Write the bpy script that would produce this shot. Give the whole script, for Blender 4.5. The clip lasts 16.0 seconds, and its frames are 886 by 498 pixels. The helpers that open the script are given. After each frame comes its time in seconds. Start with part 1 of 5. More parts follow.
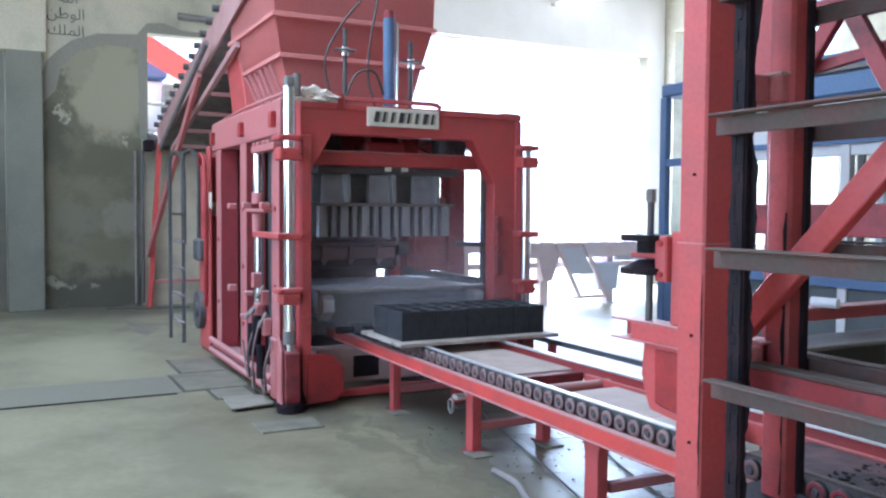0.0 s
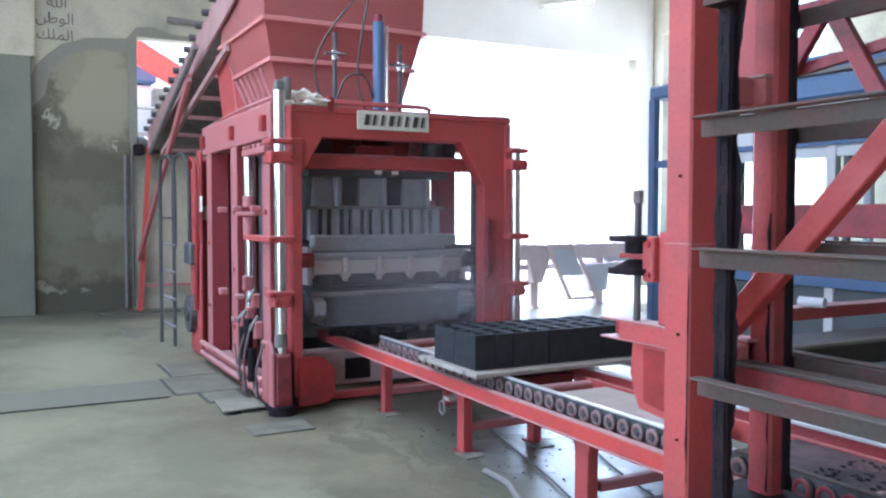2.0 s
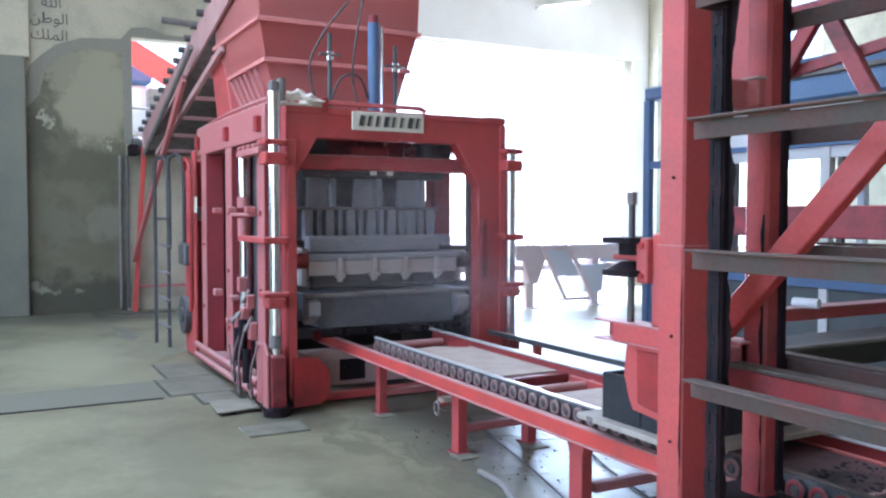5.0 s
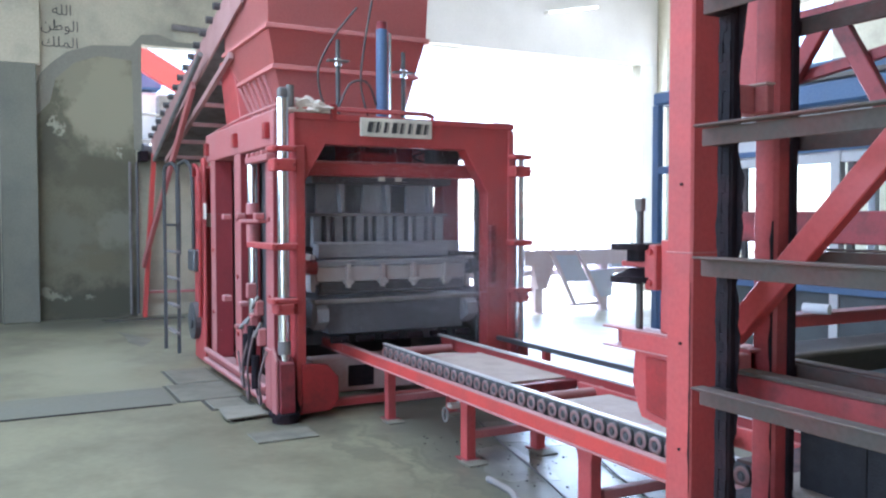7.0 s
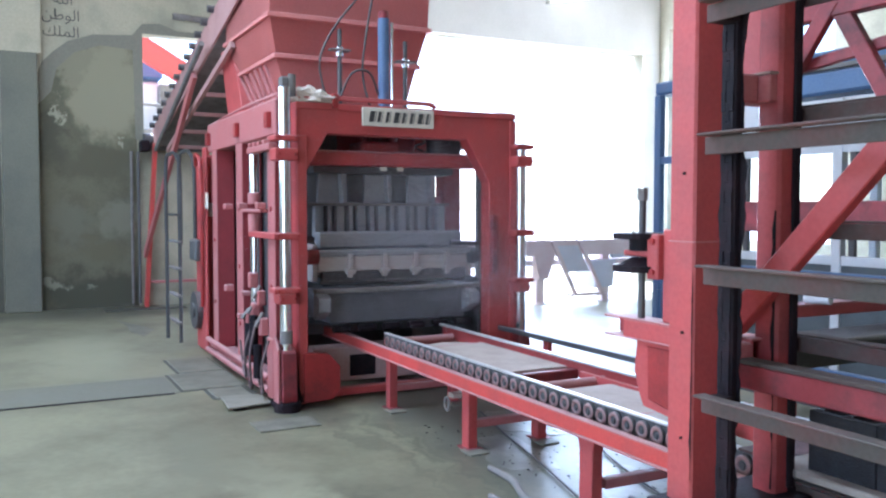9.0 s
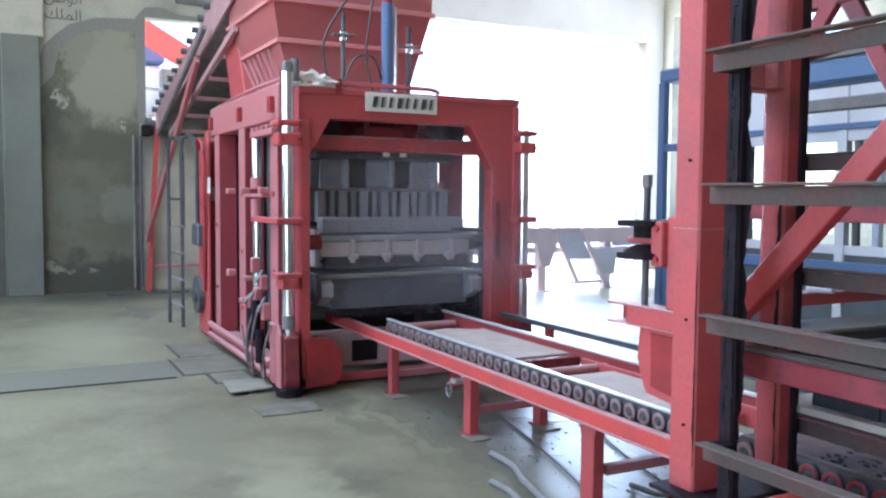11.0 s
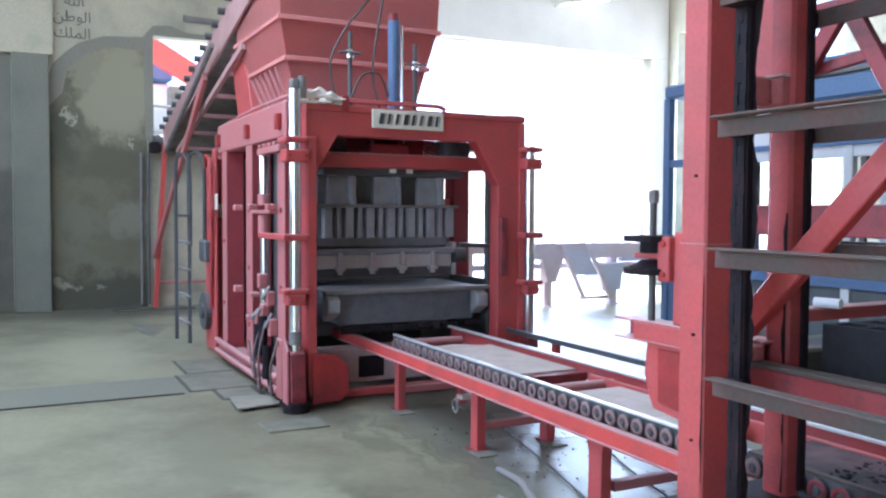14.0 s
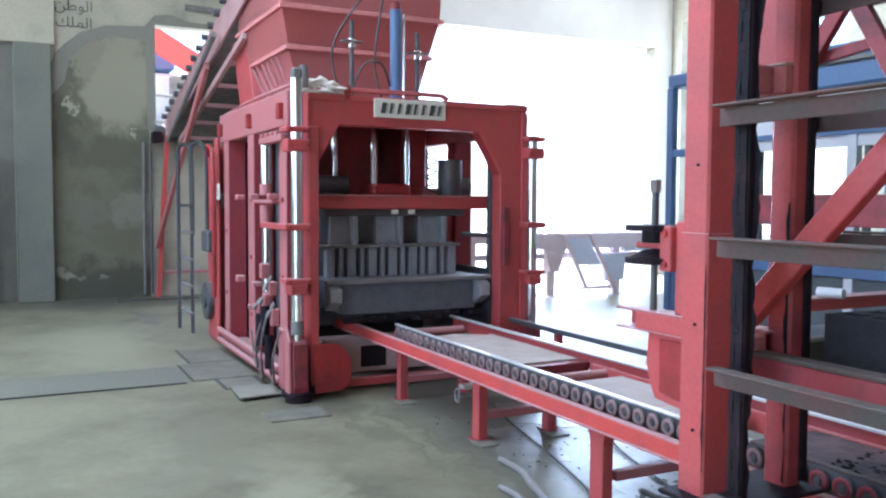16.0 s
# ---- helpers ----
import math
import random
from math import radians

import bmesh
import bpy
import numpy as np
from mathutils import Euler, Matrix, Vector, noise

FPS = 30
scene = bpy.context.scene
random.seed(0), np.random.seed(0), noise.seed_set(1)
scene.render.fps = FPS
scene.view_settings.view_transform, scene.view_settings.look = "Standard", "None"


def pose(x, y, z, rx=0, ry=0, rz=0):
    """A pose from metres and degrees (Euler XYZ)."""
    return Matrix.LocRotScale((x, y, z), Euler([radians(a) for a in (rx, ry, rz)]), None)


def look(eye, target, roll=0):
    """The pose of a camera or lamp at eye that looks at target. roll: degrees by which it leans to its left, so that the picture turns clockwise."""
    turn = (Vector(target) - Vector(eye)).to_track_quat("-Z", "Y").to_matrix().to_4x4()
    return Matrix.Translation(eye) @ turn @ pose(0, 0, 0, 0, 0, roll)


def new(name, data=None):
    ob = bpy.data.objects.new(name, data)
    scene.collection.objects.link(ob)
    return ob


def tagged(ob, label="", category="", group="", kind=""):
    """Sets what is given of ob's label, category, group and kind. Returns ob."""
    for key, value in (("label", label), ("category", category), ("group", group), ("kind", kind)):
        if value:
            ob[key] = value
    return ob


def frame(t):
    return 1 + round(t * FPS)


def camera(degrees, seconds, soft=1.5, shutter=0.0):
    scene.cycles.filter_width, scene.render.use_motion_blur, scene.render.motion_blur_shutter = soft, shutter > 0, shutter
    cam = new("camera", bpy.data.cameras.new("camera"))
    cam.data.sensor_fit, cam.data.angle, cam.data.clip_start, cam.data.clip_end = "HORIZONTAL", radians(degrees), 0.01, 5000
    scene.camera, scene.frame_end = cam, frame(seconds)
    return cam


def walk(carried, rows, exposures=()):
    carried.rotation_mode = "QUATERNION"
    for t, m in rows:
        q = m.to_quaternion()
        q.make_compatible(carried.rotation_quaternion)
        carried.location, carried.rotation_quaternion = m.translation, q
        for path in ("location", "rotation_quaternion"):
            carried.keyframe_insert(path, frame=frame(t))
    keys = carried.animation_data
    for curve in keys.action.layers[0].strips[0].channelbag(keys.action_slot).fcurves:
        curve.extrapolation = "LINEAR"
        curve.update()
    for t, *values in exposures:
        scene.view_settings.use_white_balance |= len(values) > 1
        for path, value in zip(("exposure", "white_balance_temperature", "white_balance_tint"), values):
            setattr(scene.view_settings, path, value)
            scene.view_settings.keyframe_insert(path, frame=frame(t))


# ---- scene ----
CAMERA_ROWS = [
    (0, (6.110, -1.851, 1.502), (1.667, 0.430, 1.271), 0.38),
    (0.5, (6.115, -1.860, 1.503), (1.669, 0.414, 1.259), 0.16),
    (1, (6.128, -1.866, 1.502), (1.682, 0.411, 1.283), 0.29),
    (1.5, (6.122, -1.847, 1.508), (1.690, 0.455, 1.264), 0.08),
    (2, (6.141, -1.864, 1.500), (1.722, 0.465, 1.285), 0.08),
    (2.5, (6.145, -1.861, 1.512), (1.723, 0.464, 1.305), -0.15),
    (3, (6.143, -1.855, 1.507), (1.729, 0.480, 1.257), -0.12),
    (3.5, (6.135, -1.851, 1.502), (1.742, 0.523, 1.246), -0.02),
    (4, (6.138, -1.856, 1.502), (1.733, 0.497, 1.259), 0.09),
    (6.5, (6.144, -1.854, 1.511), (1.738, 0.503, 1.334), 0.06),
    (7, (6.143, -1.850, 1.512), (1.709, 0.454, 1.328), -0.04),
    (7.5, (6.153, -1.863, 1.512), (1.719, 0.441, 1.328), 0.01),
    (8, (6.147, -1.856, 1.511), (1.704, 0.429, 1.314), -0.06),
    (8.5, (6.150, -1.858, 1.502), (1.711, 0.435, 1.301), -0.05),
    (9, (6.143, -1.856, 1.507), (1.709, 0.441, 1.267), 0.03),
    (11.5, (6.135, -1.863, 1.498), (1.703, 0.430, 1.175), 0.52),
    (12, (6.135, -1.863, 1.494), (1.717, 0.461, 1.205), 0.58),
    (12.5, (6.132, -1.844, 1.497), (1.713, 0.482, 1.251), 0.51),
    (13, (6.118, -1.858, 1.505), (1.581, 0.218, 1.189), 0.79),
    (13.5, (6.134, -1.872, 1.500), (1.676, 0.377, 1.246), 0.63),
    (14, (6.146, -1.874, 1.501), (1.692, 0.386, 1.278), 0.32),
    (14.5, (6.152, -1.882, 1.507), (1.710, 0.396, 1.233), 0.36),
    (15, (6.151, -1.868, 1.512), (1.717, 0.428, 1.255), 0.27),
    (15.5, (6.146, -1.864, 1.506), (1.690, 0.385, 1.216), 0.19),
    (16, (6.141, -1.863, 1.500), (1.681, 0.380, 1.217), 0.30),
]
cam = camera(55.0, 16.0, soft=2.3)
walk(cam, [(t, look(eye, target, roll)) for t, eye, target, roll in CAMERA_ROWS], exposures=[(0, 2.38, 5130, 12), (16, 2.38, 5130, 12)])

# ---- light ----
world = bpy.data.worlds.new("sky")
world.use_nodes = True
scene.world = world
sky = world.node_tree.nodes.new("ShaderNodeTexSky")
sky.sky_type, sky.sun_disc = "NISHITA", False
sky.sun_elevation, sky.sun_rotation = radians(56), radians(-98.5)
sky_back = world.node_tree.nodes["Background"]
sky_back.inputs["Strength"].default_value = 0.15
world.node_tree.links.new(sky.outputs["Color"], sky_back.inputs["Color"])

sun = new("sun", bpy.data.lights.new("sun", "SUN"))
sun.data.energy, sun.data.angle, sun.data.color = 4.5, radians(0.6), (1.0, 0.95, 0.87)
sun.matrix_world = look((-20, -3, 30), (0, 0, 0))


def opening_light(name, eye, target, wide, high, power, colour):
    """An area lamp for the sky's light at one opening of the hall, seen or added."""
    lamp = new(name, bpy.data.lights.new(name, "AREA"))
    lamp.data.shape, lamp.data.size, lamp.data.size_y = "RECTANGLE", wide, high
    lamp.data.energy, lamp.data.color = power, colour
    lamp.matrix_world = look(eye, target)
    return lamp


opening_light("door_daylight", (-7.75, 7.1, 2.4), (0, 7.1, 2.0), 5.2, 4.4, 240, (0.90, 0.94, 1.0))
# the next three are fill lamps at unseen openings added for them
opening_light("added_roof_fill", (0.2, -3.6, 6.75), (0.6, -2.0, 0.0), 3.4, 4.0, 96, (0.97, 1.0, 0.96))
opening_light("added_side_fill", (-2.0, -8.9, 3.5), (-2.0, 0, 0.8), 7.6, 2.4, 62, (0.96, 1.0, 0.98))
opening_light("added_front_fill", (8.0, -8.9, 2.3), (0, 1.0, 1.2), 4.8, 4.2, 44, (0.93, 0.96, 1.0))


# ---- materials ----
def paint(name, base, rough=0.5, metal=0.0, other=None, scale=6.0, amount=0.35, fine=60.0, bump=0.15,
          dust=None, dusty=0.0, spec=0.5):
    """A surface with large stains, fine grain, relief, and dust that settles on what faces up."""
    m = bpy.data.materials.new(name)
    m.use_nodes = True
    nt = m.node_tree
    n, l = nt.nodes, nt.links
    bsdf = n["Principled BSDF"]
    co = n.new("ShaderNodeTexCoord")
    big = n.new("ShaderNodeTexNoise")
    big.inputs["Scale"].default_value, big.inputs["Detail"].default_value = scale, 6
    big.inputs["Roughness"].default_value = 0.65
    small = n.new("ShaderNodeTexNoise")
    small.inputs["Scale"].default_value, small.inputs["Detail"].default_value = fine, 4
    l.new(co.outputs["Object"], big.inputs["Vector"])
    l.new(co.outputs["Object"], small.inputs["Vector"])
    ramp = n.new("ShaderNodeValToRGB")
    ramp.color_ramp.elements[0].position, ramp.color_ramp.elements[1].position = 0.42, 0.68
    l.new(big.outputs["Fac"], ramp.inputs["Fac"])
    mix = n.new("ShaderNodeMix")
    mix.data_type = "RGBA"
    mix.inputs["A"].default_value = (*base, 1)
    mix.inputs["B"].default_value = (*(other or [c * 0.55 for c in base]), 1)
    gain = n.new("ShaderNodeMath")
    gain.operation = "MULTIPLY"
    gain.inputs[1].default_value = amount
    l.new(ramp.outputs["Color"], gain.inputs[0])
    l.new(gain.outputs[0], mix.inputs["Factor"])
    grain = n.new("ShaderNodeMix")
    grain.data_type, grain.blend_type = "RGBA", "OVERLAY"
    grain.inputs["Factor"].default_value = 0.16
    l.new(mix.outputs["Result"], grain.inputs["A"])
    l.new(small.outputs["Fac"], grain.inputs["B"])
    out = grain.outputs["Result"]
    if dust:
        geo = n.new("ShaderNodeNewGeometry")
        sep = n.new("ShaderNodeSeparateXYZ")
        l.new(geo.outputs["Normal"], sep.inputs[0])
        up = n.new("ShaderNodeMapRange")
        up.inputs["From Min"].default_value, up.inputs["From Max"].default_value = -0.2, 0.9
        up.inputs["To Min"].default_value, up.inputs["To Max"].default_value = dusty * 0.25, min(1.0, dusty * 1.6)
        l.new(sep.outputs["Z"], up.inputs["Value"])
        soft = n.new("ShaderNodeMath")
        soft.operation = "MULTIPLY"
        l.new(up.outputs["Result"], soft.inputs[0])
        speck = n.new("ShaderNodeMapRange")
        speck.inputs["From Min"].default_value, speck.inputs["From Max"].default_value = 0.3, 0.62
        speck.inputs["To Min"].default_value = 0.72
        l.new(small.outputs["Fac"], speck.inputs["Value"])
        l.new(speck.outputs["Result"], soft.inputs[1])
        film_ = n.new("ShaderNodeMix")
        film_.data_type = "RGBA"
        film_.inputs["B"].default_value = (*dust, 1)
        l.new(out, film_.inputs["A"])
        l.new(soft.outputs[0], film_.inputs["Factor"])
        out = film_.outputs["Result"]
    l.new(out, bsdf.inputs["Base Color"])
    bsdf.inputs["Metallic"].default_value = metal
    bsdf.inputs["Specular IOR Level"].default_value = spec
    rr = n.new("ShaderNodeMapRange")
    rr.inputs["To Min"].default_value, rr.inputs["To Max"].default_value = max(0.03, rough - 0.12), min(1.0, rough + 0.15)
    l.new(big.outputs["Fac"], rr.inputs["Value"])
    l.new(rr.outputs["Result"], bsdf.inputs["Roughness"])
    bp = n.new("ShaderNodeBump")
    bp.inputs["Strength"].default_value, bp.inputs["Distance"].default_value = bump, 0.01
    l.new(small.outputs["Fac"], bp.inputs["Height"])
    l.new(bp.outputs["Normal"], bsdf.inputs["Normal"])
    return m


DUST = (0.50, 0.40, 0.36)
RED = paint("red_paint", (0.45, 0.042, 0.043), 0.5, other=(0.28, 0.05, 0.053), scale=3.5, amount=0.6, dust=DUST, dusty=0.17, bump=0.08)
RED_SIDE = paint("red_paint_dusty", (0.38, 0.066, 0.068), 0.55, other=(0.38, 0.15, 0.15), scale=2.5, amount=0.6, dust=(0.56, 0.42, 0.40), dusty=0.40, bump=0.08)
HOPPER = paint("dusty_hopper_red", (0.60, 0.165, 0.150), 0.55, other=(0.50, 0.17, 0.165), scale=1.8, amount=0.6, dust=(0.62, 0.42, 0.40), dusty=0.5, bump=0.08)
RED_OIL = paint("red_paint_oily", (0.34, 0.03, 0.03), 0.4, other=(0.10, 0.02, 0.02), scale=5, amount=0.7, bump=0.1)
# grimy red, darkened further to hold shade inside the elevator
RED_DIRTY_SHADED = paint("red_paint_grimy_shaded", (0.27, 0.022, 0.030), 0.5, other=(0.06, 0.013, 0.016), scale=5, amount=0.9, dust=(0.22, 0.15, 0.15), dusty=0.2)
ORANGE = paint("orange_red_paint", (0.55, 0.05, 0.04), 0.45, other=(0.32, 0.05, 0.045), scale=4, amount=0.6, dust=DUST, dusty=0.12)
CHROME = paint("chrome", (0.72, 0.73, 0.75), 0.16, 1.0, other=(0.5, 0.5, 0.5), scale=8, amount=0.25, bump=0.02)
STEEL = paint("dusty_steel", (0.20, 0.19, 0.185), 0.72, 0.1, other=(0.10, 0.085, 0.08), scale=5, amount=0.7, dust=(0.34, 0.31, 0.285), dusty=0.42, spec=0.2)
CARRIER = paint("rusty_angle_iron", (0.075, 0.064, 0.058), 0.78, 0.1, other=(0.16, 0.032, 0.032), scale=4, amount=0.5, dust=(0.19, 0.17, 0.15), dusty=0.4, spec=0.2)
# base colour lightened in place of the doorway's reflection
BRIGHT_STEEL = paint("steel_painted_sheen", (0.66, 0.65, 0.63), 0.35, 0.35, other=(0.45, 0.43, 0.42), scale=9, amount=0.5)
DARK_STEEL = paint("dark_steel", (0.060, 0.062, 0.068), 0.5, 0.3, other=(0.12, 0.11, 0.10), scale=7, amount=0.5, dust=(0.30, 0.29, 0.28), dusty=0.30)
MOULD = paint("cement_coated_steel", (0.29, 0.295, 0.315), 0.75, 0.05, other=(0.17, 0.17, 0.182), scale=6, amount=0.6, dust=(0.42, 0.42, 0.42), dusty=0.4, bump=0.3)
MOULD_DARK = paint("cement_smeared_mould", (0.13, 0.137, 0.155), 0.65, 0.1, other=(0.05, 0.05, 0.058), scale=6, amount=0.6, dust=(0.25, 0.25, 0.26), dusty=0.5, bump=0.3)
CARRIAGE = paint("cement_crusted_carriage", (0.47, 0.44, 0.425), 0.85, 0.05, other=(0.45, 0.29, 0.25), scale=5, amount=0.55, dust=(0.45, 0.43, 0.41), dusty=0.5, bump=0.4)
GREASE = paint("black_grease", (0.012, 0.010, 0.013), 0.65, 0.0, other=(0.035, 0.018, 0.022), scale=9, amount=0.6, bump=0.4, spec=0.15)
RUBBER = paint("black_rubber", (0.024, 0.024, 0.025), 0.6, dust=(0.26, 0.24, 0.23), dusty=0.4)
BLUE = paint("blue_paint", (0.045, 0.125, 0.29), 0.45, other=(0.06, 0.11, 0.19), scale=4, amount=0.5, dust=(0.42, 0.44, 0.48), dusty=0.35)
CABIN_WHITE = paint("white_panel", (0.66, 0.68, 0.70), 0.5, other=(0.5, 0.5, 0.5), scale=2, amount=0.4, dust=(0.5, 0.45, 0.4), dusty=0.15)
GREY_PANEL = paint("grey_green_panel", (0.10, 0.115, 0.12), 0.5, other=(0.06, 0.07, 0.072), scale=2.5, amount=0.6)
CONCRETE = paint("wall_concrete", (0.47, 0.435, 0.325), 0.92, other=(0.27, 0.26, 0.20), scale=0.75, amount=0.95, fine=35, bump=0.35, spec=0.2)
PLASTER = paint("grey_plaster", (0.235, 0.225, 0.18), 0.9, other=(0.25, 0.24, 0.195), scale=1.6, amount=0.6, fine=40, bump=0.3, spec=0.2)
DARK_PLASTER = paint("dark_plaster", (0.165, 0.158, 0.125), 0.85, other=(0.23, 0.22, 0.172), scale=2.2, amount=0.6, fine=40, bump=0.25, spec=0.3)
PILLAR = paint("pillar_concrete", (0.19, 0.19, 0.148), 0.9, other=(0.135, 0.138, 0.12), scale=1.2, amount=0.6, fine=40, bump=0.2, spec=0.2)
FLOOR = paint("worn_concrete_floor", (0.264, 0.25, 0.160), 0.42, other=(0.132, 0.126, 0.084), scale=0.7, amount=0.9, fine=18, bump=0.10, spec=0.45)
OIL = paint("oily_concrete", (0.195, 0.19, 0.145), 0.38, other=(0.095, 0.095, 0.09), scale=3, amount=0.7, fine=25, bump=0.08, spec=0.5)
PLATE = paint("floor_plate", (0.22, 0.21, 0.16), 0.6, 0.0, other=(0.12, 0.115, 0.09), scale=3, amount=0.7)
WHEEL_RING = paint("dusty_wheel_ring", (0.26, 0.125, 0.115), 0.7, other=(0.16, 0.09, 0.08), scale=9, amount=0.6, dust=(0.38, 0.32, 0.30), dusty=0.45)
DUSTED = paint("thick_pink_dust", (0.34, 0.19, 0.18), 0.8, other=(0.40, 0.32, 0.30), scale=3, amount=0.8, dust=(0.45, 0.38, 0.36), dusty=0.4)
RED_WORN = paint("red_paint_smeared", (0.40, 0.039, 0.040), 0.5, other=(0.10, 0.018, 0.022), scale=3.2, amount=0.75, dust=(0.40, 0.30, 0.29), dusty=0.2)
RED_POST_SHADED = paint("shaded_red_post_paint", (0.27, 0.022, 0.03), 0.55, other=(0.17, 0.02, 0.025), scale=3, amount=0.6, dust=(0.36, 0.24, 0.23), dusty=0.12)
JOINT = paint("dirt_in_joint", (0.075, 0.072, 0.056), 0.85, other=(0.12, 0.115, 0.09), scale=5, amount=0.7)
LOOSE = paint("pale_loose_plate", (0.28, 0.265, 0.21), 0.7, other=(0.2, 0.19, 0.15), scale=5, amount=0.6)
TRENCH = paint("darker_floor_strip", (0.19, 0.187, 0.145), 0.5, other=(0.21, 0.205, 0.15), scale=1.6, amount=0.8, fine=20, bump=0.1, spec=0.45)
GIRDER = paint("brown_dusty_girder", (0.40, 0.21, 0.20), 0.7, other=(0.27, 0.10, 0.10), scale=2.5, amount=0.6, dust=(0.48, 0.38, 0.36), dusty=0.5)
DUSTY_HOSE = paint("dusty_hose", (0.06, 0.048, 0.047), 0.7, other=(0.16, 0.10, 0.095), scale=9, amount=0.6, dust=(0.28, 0.19, 0.18), dusty=0.4)
GROUND = paint("bright_yard", (0.52, 0.49, 0.44), 0.95, other=(0.42, 0.39, 0.34), scale=0.4, amount=0.7, fine=9, bump=0.3)
BOARD = paint("dusty_pallet_board", (0.50, 0.42, 0.36), 0.85, other=(0.36, 0.29, 0.25), scale=4, amount=0.6, fine=70, bump=0.3)
DARK_BOARD = paint("dark_mottled_board", (0.13, 0.066, 0.068), 0.7, other=(0.02, 0.02, 0.022), scale=3.5, amount=1.0, fine=70, bump=0.3)
PALLET = paint("pallet_wood", (0.40, 0.36, 0.31), 0.85, other=(0.25, 0.22, 0.19), scale=6, amount=0.6, fine=80, bump=0.3)
WET_BLOCK = paint("fresh_concrete_block", (0.040, 0.041, 0.046), 0.9, other=(0.028, 0.028, 0.031), scale=14, amount=0.6, fine=160, bump=0.8, spec=0.25)
SIGN = paint("cream_sign", (0.72, 0.68, 0.58), 0.6, other=(0.55, 0.50, 0.42), scale=9, amount=0.5)
INK = paint("dark_sign_paint", (0.05, 0.05, 0.05), 0.6)
CLOTH = paint("pale_cloth", (0.62, 0.55, 0.47), 0.95, other=(0.45, 0.38, 0.32), scale=12, amount=0.6)
# both paints are paled to carry the glare of the bright doorway
GLARE_PALE = paint("glare_paled_dusty_paint", (0.72, 0.60, 0.63), 0.8, other=(0.55, 0.36, 0.38), scale=3, amount=0.6, dust=(0.68, 0.62, 0.62), dusty=0.6)
GLARE_PALE_BLUE = paint("glare_paled_blue", (0.62, 0.66, 0.78), 0.8, other=(0.55, 0.55, 0.60), scale=3, amount=0.6)
PALE = paint("pale_white_with_glare", (0.72, 0.69, 0.63), 0.9, other=(0.60, 0.57, 0.51), scale=0.8, amount=0.6, fine=30, spec=0.2)
CEILING = paint("ceiling_concrete", (0.55, 0.53, 0.48), 0.9, other=(0.42, 0.40, 0.36), scale=1.0, amount=0.5, fine=30, spec=0.2)


def stained(m, plane, spots):
    """Adds large stains and tinted patches to a material, each (place, place, half width, half height, softness,
    colour) in two axes, their borders frayed by noise.
    """
    n, l = m.node_tree.nodes, m.node_tree.links
    bsdf = n["Principled BSDF"]
    out = bsdf.inputs["Base Color"].links[0].from_socket
    co = n.new("ShaderNodeTexCoord")
    fray = n.new("ShaderNodeTexNoise")
    fray.inputs["Scale"].default_value, fray.inputs["Detail"].default_value, fray.inputs["Roughness"].default_value = 3.0, 7, 0.62
    l.new(co.outputs["Object"], fray.inputs["Vector"])
    warp = n.new("ShaderNodeVectorMath")
    warp.operation = "MULTIPLY_ADD"
    warp.inputs[1].default_value = (0.9, 0.9, 0.9)
    l.new(fray.outputs["Color"], warp.inputs[0])
    l.new(co.outputs["Object"], warp.inputs[2])
    for y, z, wide, high, soft, colour in spots:
        away = n.new("ShaderNodeVectorMath")
        away.operation = "SUBTRACT"
        centre = [0.0, 0.0, 0.0]
        centre[plane[0]], centre[plane[1]] = y + 0.45, z + 0.45
        away.inputs[1].default_value = centre
        l.new(warp.outputs[0], away.inputs[0])
        flat = n.new("ShaderNodeVectorMath")
        flat.operation = "MULTIPLY"
        spread = [0.0, 0.0, 0.0]
        spread[plane[0]], spread[plane[1]] = 1 / wide, 1 / high
        flat.inputs[1].default_value = spread
        l.new(away.outputs[0], flat.inputs[0])
        far_off = n.new("ShaderNodeVectorMath")
        far_off.operation = "LENGTH"
        l.new(flat.outputs[0], far_off.inputs[0])
        edge = n.new("ShaderNodeMapRange")
        edge.interpolation_type = "SMOOTHSTEP"
        edge.inputs["From Min"].default_value, edge.inputs["From Max"].default_value = 1 + soft, 1 - soft
        l.new(far_off.outputs["Value"], edge.inputs["Value"])
        mix = n.new("ShaderNodeMix")
        mix.data_type = "RGBA"
        mix.inputs["B"].default_value = (*colour, 1)
        l.new(edge.outputs["Result"], mix.inputs["Factor"])
        l.new(out, mix.inputs["A"])
        out = mix.outputs["Result"]
    l.new(out, bsdf.inputs["Base Color"])
    return m


